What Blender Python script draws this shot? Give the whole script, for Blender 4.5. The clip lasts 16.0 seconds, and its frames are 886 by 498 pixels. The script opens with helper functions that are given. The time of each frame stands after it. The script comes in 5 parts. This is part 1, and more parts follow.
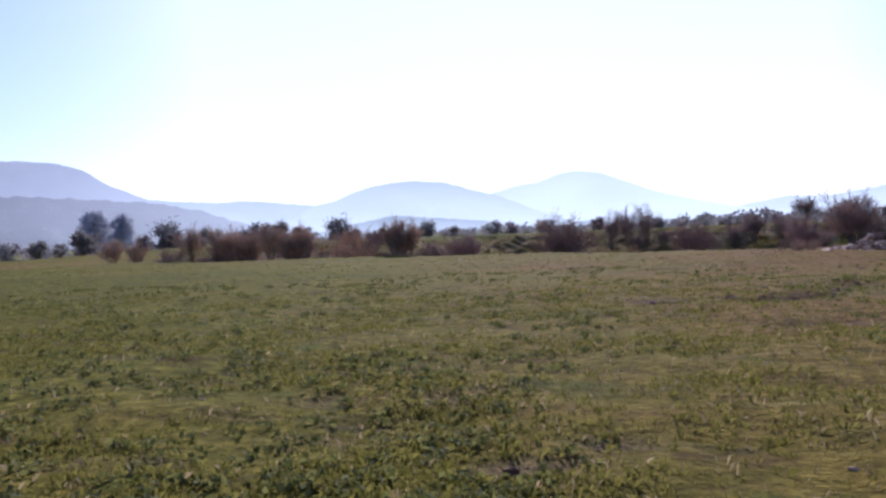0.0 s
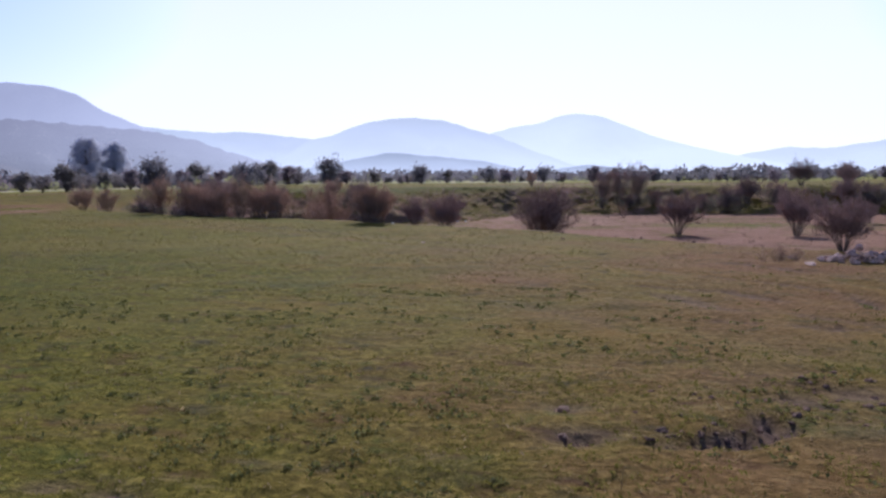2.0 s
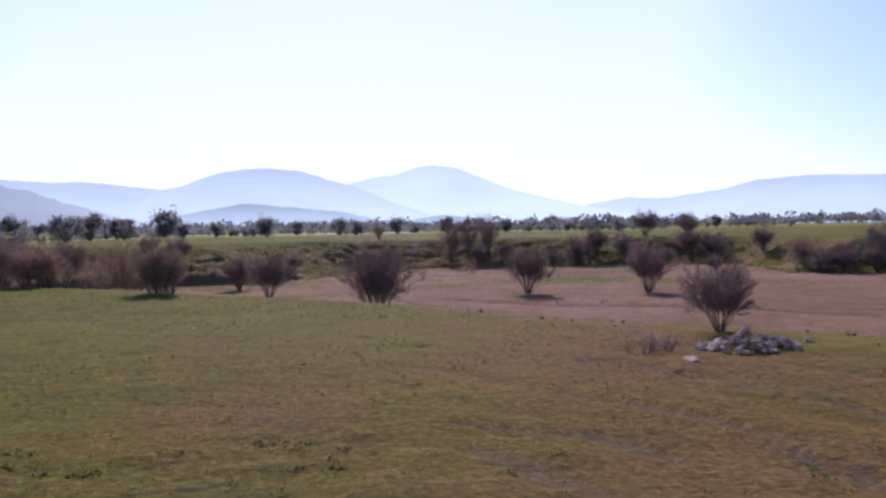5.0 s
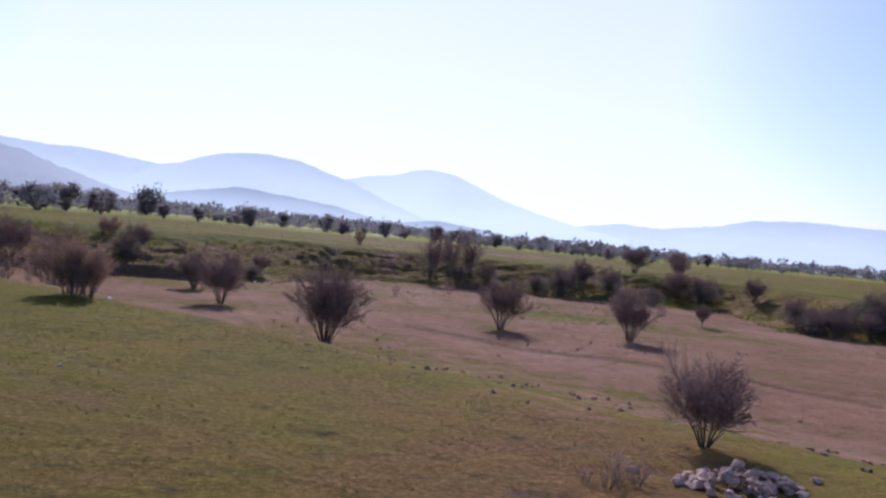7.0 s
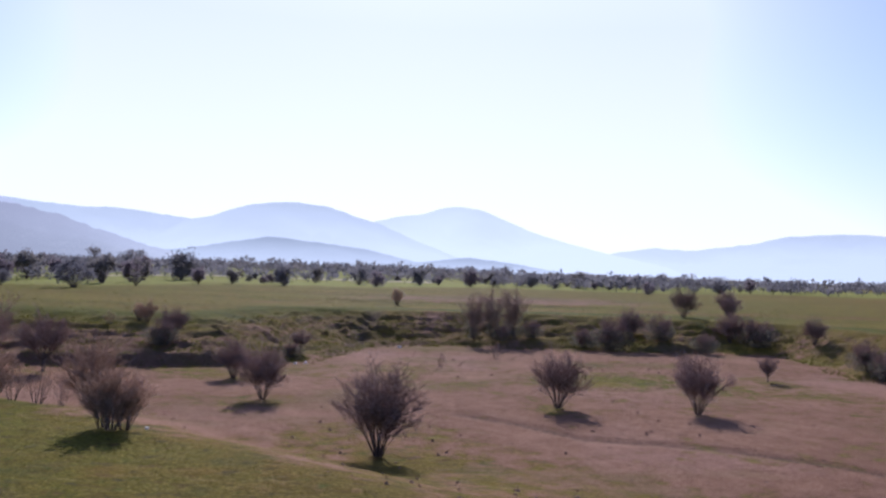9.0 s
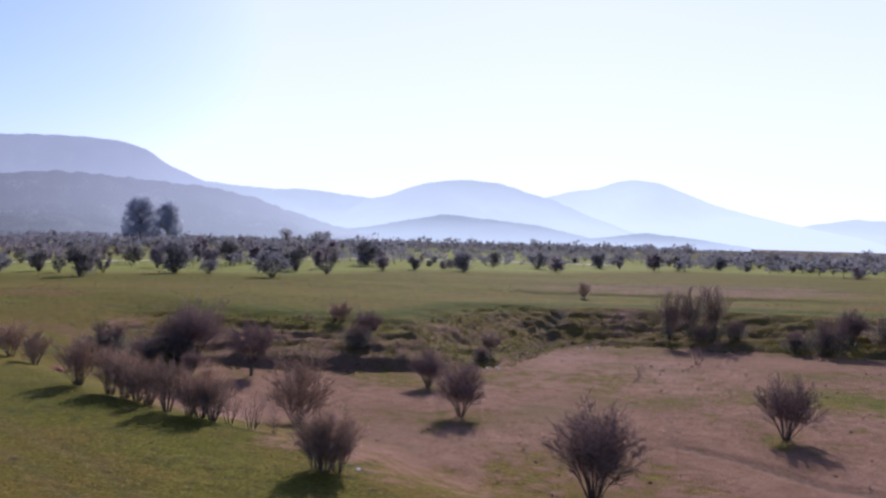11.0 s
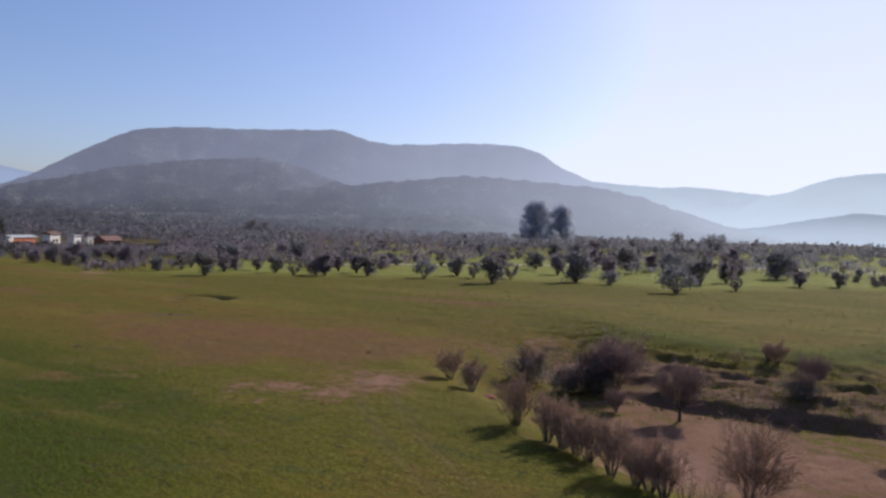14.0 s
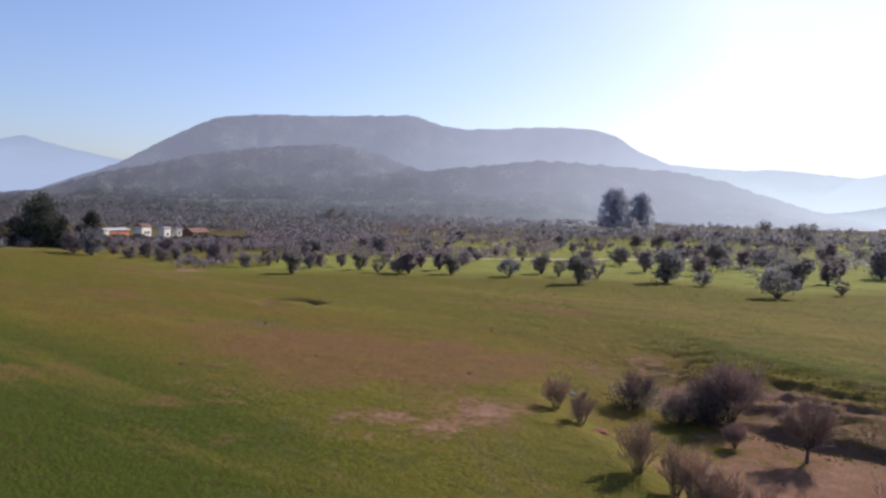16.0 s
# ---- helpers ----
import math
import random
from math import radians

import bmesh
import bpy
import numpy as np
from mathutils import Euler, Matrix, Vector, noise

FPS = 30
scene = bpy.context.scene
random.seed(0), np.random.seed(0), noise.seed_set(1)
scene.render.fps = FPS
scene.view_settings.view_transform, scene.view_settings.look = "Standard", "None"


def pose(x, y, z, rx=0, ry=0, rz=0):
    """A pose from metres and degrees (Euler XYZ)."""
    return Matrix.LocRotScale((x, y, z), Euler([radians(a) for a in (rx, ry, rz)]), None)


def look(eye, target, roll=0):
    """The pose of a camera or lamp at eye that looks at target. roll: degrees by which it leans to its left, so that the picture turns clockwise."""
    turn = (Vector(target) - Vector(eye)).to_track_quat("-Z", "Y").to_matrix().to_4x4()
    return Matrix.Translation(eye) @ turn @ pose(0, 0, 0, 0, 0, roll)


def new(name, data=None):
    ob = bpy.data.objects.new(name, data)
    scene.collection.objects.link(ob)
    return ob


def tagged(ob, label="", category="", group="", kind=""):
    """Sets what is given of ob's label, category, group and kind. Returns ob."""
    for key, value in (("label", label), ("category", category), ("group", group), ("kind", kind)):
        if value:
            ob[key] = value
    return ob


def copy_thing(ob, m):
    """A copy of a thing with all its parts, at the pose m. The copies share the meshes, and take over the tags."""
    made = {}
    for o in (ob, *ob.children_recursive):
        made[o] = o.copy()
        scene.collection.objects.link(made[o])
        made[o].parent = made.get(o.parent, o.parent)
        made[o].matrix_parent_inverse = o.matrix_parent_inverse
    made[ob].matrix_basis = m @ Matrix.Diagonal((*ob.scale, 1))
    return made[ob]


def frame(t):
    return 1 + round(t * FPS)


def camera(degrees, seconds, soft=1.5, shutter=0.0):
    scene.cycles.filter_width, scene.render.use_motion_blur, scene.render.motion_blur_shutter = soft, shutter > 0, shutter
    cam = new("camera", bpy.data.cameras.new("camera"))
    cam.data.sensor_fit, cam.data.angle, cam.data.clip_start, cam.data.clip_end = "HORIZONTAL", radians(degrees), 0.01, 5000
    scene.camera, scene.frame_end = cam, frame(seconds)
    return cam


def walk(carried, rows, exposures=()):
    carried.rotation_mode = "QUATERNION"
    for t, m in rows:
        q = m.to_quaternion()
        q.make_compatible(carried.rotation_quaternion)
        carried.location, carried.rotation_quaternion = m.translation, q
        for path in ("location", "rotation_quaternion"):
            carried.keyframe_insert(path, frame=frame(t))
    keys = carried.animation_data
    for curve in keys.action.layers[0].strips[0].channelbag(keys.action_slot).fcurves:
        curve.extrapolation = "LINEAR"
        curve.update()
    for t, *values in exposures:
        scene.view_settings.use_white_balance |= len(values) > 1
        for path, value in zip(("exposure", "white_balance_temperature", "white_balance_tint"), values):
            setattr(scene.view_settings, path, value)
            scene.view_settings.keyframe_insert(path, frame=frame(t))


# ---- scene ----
cam = camera(60.2, 16.0, soft=2.6)
PATH = [
    (0, 0.00, -0.00, 0.70, 0.01, -0.62, 2.34),
    (0.5, 0.26, 0.37, 1.37, 0.49, -1.93, 0.54),
    (1, 0.53, 0.75, 1.78, -0.44, -2.11, 0.89),
    (1.5, 0.84, 1.19, 1.97, -0.40, -4.96, 1.03),
    (2, 1.15, 1.80, 2.09, -0.18, -5.22, 0.22),
    (2.5, 1.48, 2.58, 2.25, -1.49, -5.36, -1.40),
    (3, 1.74, 3.49, 2.37, -5.66, -5.81, 1.01),
    (3.5, 2.02, 4.50, 2.36, -7.37, -2.78, 2.29),
    (4, 2.39, 5.53, 2.28, -8.58, -1.74, -0.86),
    (4.5, 2.72, 6.55, 2.30, -10.48, -1.69, 0.82),
    (4.7, 2.89, 6.92, 2.34, -10.70, -1.57, 1.14),
    (6.8, 4.69, 10.41, 3.17, -11.12, -1.23, -6.46),
    (7, 4.79, 10.69, 3.35, -11.25, -1.09, -5.76),
    (7.5, 4.85, 11.31, 3.95, -11.62, 0.40, -1.73),
    (8, 4.71, 11.88, 4.50, -11.23, 1.03, -5.08),
    (8.2, 4.63, 12.10, 4.70, -10.94, 1.88, -3.77),
    (10.3, 3.45, 14.43, 6.78, -3.99, -0.20, -2.63),
    (10.5, 3.31, 14.66, 6.96, -1.47, -0.58, -2.31),
    (11, 2.93, 15.24, 7.36, 3.93, -0.77, -1.66),
    (11.5, 2.50, 15.85, 7.65, 9.33, -0.83, -4.33),
    (12, 1.99, 16.49, 7.93, 15.19, -1.05, -3.46),
    (12.5, 1.36, 17.05, 8.12, 21.06, -1.28, -4.49),
    (13, 0.60, 17.45, 8.37, 27.60, -1.40, -2.08),
    (13.5, -0.07, 17.68, 8.71, 31.24, -1.84, -0.67),
    (14, -0.71, 17.86, 9.23, 32.23, -1.78, -2.09),
    (14.5, -1.41, 17.98, 9.84, 35.31, -2.22, -2.36),
    (15, -2.05, 18.05, 10.42, 37.09, -2.16, -0.41),
    (15.5, -2.68, 18.06, 10.96, 38.46, -2.95, -1.38),
    (16, -3.30, 18.03, 11.50, 37.69, -3.15, -1.99),
]
EXPOSURE = 0.30
LIGHTNESS = ((0.0, 0.30, 5550, 18), (1.0, 0.22, 5550, 19), (2.5, 0.11, 5600, 21), (4.5, 0.15, 5550, 20), (7.5, 0.11, 5550, 20), (10.0, 0.12, 5600, 20), (12.0, 0.07, 5800, 17), (13.0, -0.08, 6050, 12), (15.0, -0.12, 6150, 11), (16.0, 0.25, 6300, 11))
walk(cam, [(t, pose(x, y, z, 90 + pitch, roll, yaw)) for t, x, y, z, yaw, pitch, roll in PATH], [(t, EXPOSURE + more, kelvin, tint) for t, more, kelvin, tint in LIGHTNESS])

# ---------------------------------------------------------------- world and sun
SUN_AZIMUTH, SUN_ELEVATION = -5.0, 33.0          # degrees to the left of +y, degrees above the horizon
world = bpy.data.worlds.new("sky")
scene.world = world
world.use_nodes = True
wn = world.node_tree
sky = wn.nodes.new("ShaderNodeTexSky")
sky.sky_type = "NISHITA"
sky.sun_disc = False
sky.sun_elevation = radians(SUN_ELEVATION)
sky.sun_rotation = radians(-SUN_AZIMUTH)
sky.air_density, sky.dust_density, sky.ozone_density = 1.0, 1.6, 5.0
sky.altitude = 300
wn.nodes["Background"].inputs["Strength"].default_value = 0.102
# thin high haze: evens the sky out and takes the edge off the glare round the sun
veil = wn.nodes.new("ShaderNodeMix")
veil.data_type, veil.blend_type = "RGBA", "ADD"
veil.inputs[0].default_value, veil.inputs[7].default_value = 1.0, (0.14, 0.13, 0.19, 1)
tone = wn.nodes.new("ShaderNodeMix")
tone.data_type, tone.blend_type = "RGBA", "MULTIPLY"
tone.inputs[0].default_value, tone.inputs[7].default_value = 1.0, (1.05, 0.945, 1.0, 1)
wn.links.new(sky.outputs[0], tone.inputs[6])
wn.links.new(tone.outputs[2], veil.inputs[6])
glare = wn.nodes.new("ShaderNodeMix")
glare.data_type, glare.blend_type = "RGBA", "DARKEN"
glare.inputs[0].default_value = 0.94
wn.links.new(veil.outputs[2], glare.inputs[6])
# the glare is whitest in the haze along the horizon and again round the sun
where = wn.nodes.new("ShaderNodeTexCoord")
up = wn.nodes.new("ShaderNodeSeparateXYZ")
wn.links.new(where.outputs["Generated"], up.inputs[0])
shade = wn.nodes.new("ShaderNodeValToRGB")
while len(shade.color_ramp.elements) < 5:
    shade.color_ramp.elements.new(0.5)
for el, (p, c) in zip(shade.color_ramp.elements, [(0.0, (0.77, 0.79, 0.85)), (0.13, (0.72, 0.75, 0.84)), (0.30, (0.61, 0.655, 0.79)), (0.45, (0.68, 0.72, 0.83)), (0.60, (0.80, 0.84, 0.90))]):
    el.position, el.color = p, (*c, 1)
wn.links.new(up.outputs["Z"], shade.inputs[0])
ceiling = wn.nodes.new("ShaderNodeVectorMath")
ceiling.operation = "SCALE"
ceiling.inputs["Scale"].default_value = 10.0
wn.links.new(shade.outputs[0], ceiling.inputs[0])
wn.links.new(ceiling.outputs[0], glare.inputs[7])
wn.links.new(glare.outputs[2], wn.nodes["Background"].inputs["Color"])

sun = new("sun", bpy.data.lights.new("sun", "SUN"))
sun.data.energy, sun.data.angle, sun.data.color = 3.9, radians(0.6), (1.0, 0.93, 0.82)
a, e = radians(SUN_AZIMUTH), radians(SUN_ELEVATION)
toward_sun = Vector((-math.sin(a) * math.cos(e), math.cos(a) * math.cos(e), math.sin(e)))
sun.matrix_world = look(toward_sun * 50, (0, 0, 0))


# ---------------------------------------------------------------- materials
def nodes_of(name):
    m = bpy.data.materials.new(name)
    m.use_nodes = True
    return m, m.node_tree, m.node_tree.nodes["Principled BSDF"]


def noise_tex(tree, scale, detail=4.0, rough=0.55, stretch=None, coords="position", turn=0.0):
    if coords == "position":
        src = tree.nodes.new("ShaderNodeNewGeometry").outputs["Position"]
    else:
        src = tree.nodes.new("ShaderNodeTexCoord").outputs["Object"]
    if stretch:
        mp = tree.nodes.new("ShaderNodeMapping")
        mp.vector_type = "TEXTURE"
        mp.inputs["Scale"].default_value = tuple(1.0 / v for v in stretch)
        mp.inputs["Rotation"].default_value = (0, 0, radians(turn))
        tree.links.new(src, mp.inputs["Vector"])
        src = mp.outputs[0]
    n = tree.nodes.new("ShaderNodeTexNoise")
    n.inputs["Scale"].default_value, n.inputs["Detail"].default_value, n.inputs["Roughness"].default_value = scale, detail, rough
    tree.links.new(src, n.inputs["Vector"])
    return n.outputs["Fac"]


def ramp(tree, fac, stops):
    r = tree.nodes.new("ShaderNodeValToRGB")
    while len(r.color_ramp.elements) < len(stops):
        r.color_ramp.elements.new(0.5)
    for el, (p, c) in zip(r.color_ramp.elements, stops):
        el.position, el.color = p, (*c, 1)
    tree.links.new(fac, r.inputs[0])
    return r.outputs[0]


def mix(tree, fac, a, b, blend="MIX"):
    n = tree.nodes.new("ShaderNodeMix")
    n.data_type, n.blend_type = "RGBA", blend
    for sock, val in ((n.inputs[0], fac), (n.inputs[6], a), (n.inputs[7], b)):
        if isinstance(val, (int, float)):
            sock.default_value = val
        elif isinstance(val, tuple):
            sock.default_value = (*val, 1)
        else:
            tree.links.new(val, sock)
    return n.outputs[2]


def arith(tree, op, a, b=0.0, clamp=False):
    n = tree.nodes.new("ShaderNodeMath")
    n.operation, n.use_clamp = op, clamp
    for sock, val in zip(n.inputs, (a, b)):
        if isinstance(val, (int, float)):
            sock.default_value = val
        else:
            tree.links.new(val, sock)
    return n.outputs[0]


def bump(tree, bsdf, height, strength, distance):
    b = tree.nodes.new("ShaderNodeBump")
    b.inputs["Strength"].default_value, b.inputs["Distance"].default_value = strength, distance
    tree.links.new(height, b.inputs["Height"])
    tree.links.new(b.outputs[0], bsdf.inputs["Normal"])


def plain(name, dark, light, scale, roughness=0.85, relief=0.3, distance=0.02, coords="object", per_object=0.0, sheen=0.0):
    """Two-scale mottled surface."""
    m, t, b = nodes_of(name)
    broad = noise_tex(t, scale, 3, 0.5, coords=coords)
    fine = noise_tex(t, scale * 7.3, 5, 0.65, coords=coords)
    both = arith(t, "ADD", arith(t, "MULTIPLY", broad, 0.55), arith(t, "MULTIPLY", fine, 0.45))
    col = ramp(t, both, [(0.33, dark), (0.66, light)])
    if per_object:
        info = t.nodes.new("ShaderNodeObjectInfo").outputs["Random"]
        hsv = t.nodes.new("ShaderNodeHueSaturation")
        t.links.new(arith(t, "ADD", arith(t, "MULTIPLY", info, per_object), 1 - per_object / 2), hsv.inputs["Value"])
        t.links.new(col, hsv.inputs["Color"])
        col = hsv.outputs[0]
    t.links.new(col, b.inputs["Base Color"])
    b.inputs["Roughness"].default_value = roughness
    b.inputs["Specular IOR Level"].default_value = 0.2
    if relief:
        bump(t, b, fine, relief, distance)
    return m


def attribute(t, name):
    n = t.nodes.new("ShaderNodeAttribute")
    n.attribute_name = name
    return n.outputs["Fac"]


def ground_material():
    m, t, b = nodes_of("pasture_and_dry_soil")
    huge = noise_tex(t, 0.018, 3, 0.5, stretch=(0.55, 1.0, 1.0))
    broad = noise_tex(t, 0.16, 4, 0.6)
    mid = noise_tex(t, 1.1, 5, 0.62)
    fine = noise_tex(t, 9.0, 6, 0.7)
    grain = noise_tex(t, 34.0, 4, 0.7)
    # short winter pasture, from thin and straw-coloured to fresh green
    fresh = ramp(t, fine, [(0.28, (0.028, 0.029, 0.006)), (0.50, (0.088, 0.080, 0.015)), (0.72, (0.190, 0.156, 0.036))])
    thin = ramp(t, fine, [(0.28, (0.048, 0.029, 0.008)), (0.50, (0.116, 0.076, 0.022)), (0.72, (0.21, 0.147, 0.052))])
    lush = attribute(t, "lush")
    dry = arith(t, "ADD", arith(t, "MULTIPLY", huge, 0.9), arith(t, "MULTIPLY", broad, 0.55))
    dry = arith(t, "ADD", dry, arith(t, "MULTIPLY", mid, 0.35))
    dry = arith(t, "SUBTRACT", dry, arith(t, "ADD", arith(t, "MULTIPLY", lush, 0.62), 0.36))
    dry = arith(t, "MULTIPLY", dry, 3.2, True)
    deep = ramp(t, fine, [(0.28, (0.014, 0.021, 0.003)), (0.50, (0.040, 0.051, 0.008)), (0.72, (0.100, 0.108, 0.024))])
    fresh = mix(t, arith(t, "MULTIPLY", arith(t, "SUBTRACT", lush, 0.80), 2.4, True), fresh, deep)
    grass = mix(t, dry, fresh, thin)
    # broken turf: bare red-brown scrapes, straw lying along the old furrows, small green weeds
    scrape = noise_tex(t, 2.3, 5, 0.68, stretch=(0.55, 1.3, 1.0), turn=-14)
    grass = mix(t, arith(t, "MULTIPLY", arith(t, "SUBTRACT", scrape, 0.545), 6.5, True), grass, mix(t, grain, (0.028, 0.014, 0.008), (0.090, 0.050, 0.027)))
    lying = noise_tex(t, 2.9, 5, 0.7, stretch=(0.28, 1.6, 1.0), turn=-17)
    grass = mix(t, arith(t, "MULTIPLY", arith(t, "MULTIPLY", arith(t, "SUBTRACT", lying, 0.55), 6.0, True), arith(t, "SUBTRACT", 1.15, lush, True)), grass, mix(t, grain, (0.095, 0.074, 0.026), (0.27, 0.21, 0.092)))
    sprig = noise_tex(t, 1.5, 4, 0.65)
    grass = mix(t, arith(t, "MULTIPLY", arith(t, "SUBTRACT", sprig, 0.575), 7.0, True), grass, mix(t, grain, (0.020, 0.031, 0.005), (0.090, 0.100, 0.024)))
    # streaks of cropped yellow turf and of darker clover
    streak = noise_tex(t, 0.055, 5, 0.62, stretch=(0.22, 1.2, 1.0))
    grass = mix(t, arith(t, "MULTIPLY", arith(t, "SUBTRACT", streak, 0.50), 7.0, True), grass, mix(t, fine, (0.062, 0.054, 0.010), (0.195, 0.152, 0.044)))
    clover = noise_tex(t, 0.33, 5, 0.65, stretch=(0.8, 1.2, 1.0))
    grass = mix(t, arith(t, "MULTIPLY", arith(t, "SUBTRACT", clover, 0.56), 5.5, True), grass, mix(t, fine, (0.020, 0.028, 0.009), (0.082, 0.086, 0.028)))
    # thin rusty turf where the pasture is worn
    rust = arith(t, "ADD", attribute(t, "rust"), arith(t, "MULTIPLY", arith(t, "SUBTRACT", arith(t, "ADD", broad, streak), 1.0), 2.6))
    rust = arith(t, "MULTIPLY", arith(t, "SUBTRACT", rust, 0.32), 1.7, True)
    grass = mix(t, rust, grass, ramp(t, fine, [(0.28, (0.061, 0.031, 0.014)), (0.50, (0.125, 0.071, 0.034)), (0.72, (0.20, 0.124, 0.069))]))
    # broad olive-brown tracts where the sward is thin
    tract = noise_tex(t, 0.045, 6, 0.62, stretch=(0.6, 1.2, 1.0), turn=35)
    grass = mix(t, arith(t, "MULTIPLY", arith(t, "MULTIPLY", arith(t, "SUBTRACT", tract, 0.47), 5.0, True), arith(t, "MULTIPLY", arith(t, "SUBTRACT", 1.3, lush, True), 0.7)), grass, mix(t, fine, (0.044, 0.035, 0.010), (0.130, 0.100, 0.034)))
    # rank fresh meadow among the trees, painted brighter for sun shining through the grass
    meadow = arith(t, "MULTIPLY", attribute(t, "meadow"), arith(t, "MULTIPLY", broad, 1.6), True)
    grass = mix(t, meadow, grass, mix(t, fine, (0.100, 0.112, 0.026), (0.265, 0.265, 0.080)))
    ochre = noise_tex(t, 0.42, 4, 0.6, stretch=(0.7, 1.1, 1.0))
    ochre = arith(t, "MULTIPLY", arith(t, "MULTIPLY", arith(t, "SUBTRACT", ochre, 0.52), 5.0, True), arith(t, "SUBTRACT", 1.25, lush, True))
    grass = mix(t, arith(t, "MULTIPLY", ochre, 0.75), grass, mix(t, fine, (0.085, 0.046, 0.012), (0.23, 0.145, 0.050)))
    # the shade in little trodden hollows is painted as spots of dark turf
    hollow_shade = noise_tex(t, 1.7, 4, 0.6, stretch=(0.7, 1.25, 1.0))
    grass = mix(t, arith(t, "MULTIPLY", arith(t, "SUBTRACT", hollow_shade, 0.585), 8.0, True), grass, mix(t, fine, (0.020, 0.019, 0.009), (0.075, 0.060, 0.028)))
    # bare reddish silt of the dry stream bed
    soil = ramp(t, arith(t, "ADD", arith(t, "MULTIPLY", fine, 0.45), arith(t, "ADD", arith(t, "MULTIPLY", mid, 0.2), arith(t, "MULTIPLY", broad, 0.35))),
                [(0.33, (0.076, 0.038, 0.028)), (0.50, (0.166, 0.094, 0.063)), (0.67, (0.256, 0.155, 0.112))])
    plot = noise_tex(t, 0.075, 4, 0.6)
    soil = mix(t, arith(t, "MULTIPLY", arith(t, "SUBTRACT", plot, 0.525), 4.5, True), soil, mix(t, fine, (0.14, 0.077, 0.059), (0.305, 0.190, 0.150)))
    sprout = noise_tex(t, 0.11, 5, 0.62, stretch=(0.7, 1.3, 1.0))
    soil = mix(t, arith(t, "MULTIPLY", arith(t, "SUBTRACT", sprout, 0.52), 3.6, True), soil, mix(t, fine, (0.050, 0.042, 0.014), (0.150, 0.118, 0.052)))
    crumbs = noise_tex(t, 3.3, 3, 0.6)
    soil = mix(t, arith(t, "MULTIPLY", arith(t, "SUBTRACT", crumbs, 0.64), 9.0, True), soil, (0.055, 0.036, 0.026))
    s = attribute(t, "soil")
    edge = arith(t, "ADD", s, arith(t, "MULTIPLY", arith(t, "SUBTRACT", arith(t, "ADD", arith(t, "MULTIPLY", mid, 0.5), arith(t, "MULTIPLY", broad, 0.5)), 0.5), 4.4))
    edge = arith(t, "MULTIPLY", arith(t, "MULTIPLY", arith(t, "SUBTRACT", edge, 0.30), 2.0, True), arith(t, "MULTIPLY", s, 5.0, True))
    col = mix(t, edge, grass, soil)
    # freshly turned damp earth
    earth = ramp(t, fine, [(0.3, (0.050, 0.034, 0.027)), (0.7, (0.150, 0.104, 0.080))])
    col = mix(t, attribute(t, "earth"), col, earth)
    col = mix(t, 0.5, col, ramp(t, grain, [(0.3, (0.35, 0.35, 0.35)), (0.7, (0.85, 0.85, 0.8))]), "OVERLAY")
    rich = t.nodes.new("ShaderNodeHueSaturation")
    rich.inputs["Saturation"].default_value, rich.inputs["Value"].default_value = 1.07, 1.10
    t.links.new(col, rich.inputs["Color"])
    t.links.new(rich.outputs[0], b.inputs["Base Color"])
    b.inputs["Roughness"].default_value = 0.95
    b.inputs["Specular IOR Level"].default_value = 0.045
    rel = arith(t, "ADD", arith(t, "ADD", arith(t, "MULTIPLY", fine, 0.6), arith(t, "MULTIPLY", scrape, -0.9)), arith(t, "ADD", arith(t, "MULTIPLY", mid, 1.2), arith(t, "MULTIPLY", grain, 0.25)))
    bump(t, b, rel, 0.85, 0.11)
    return m


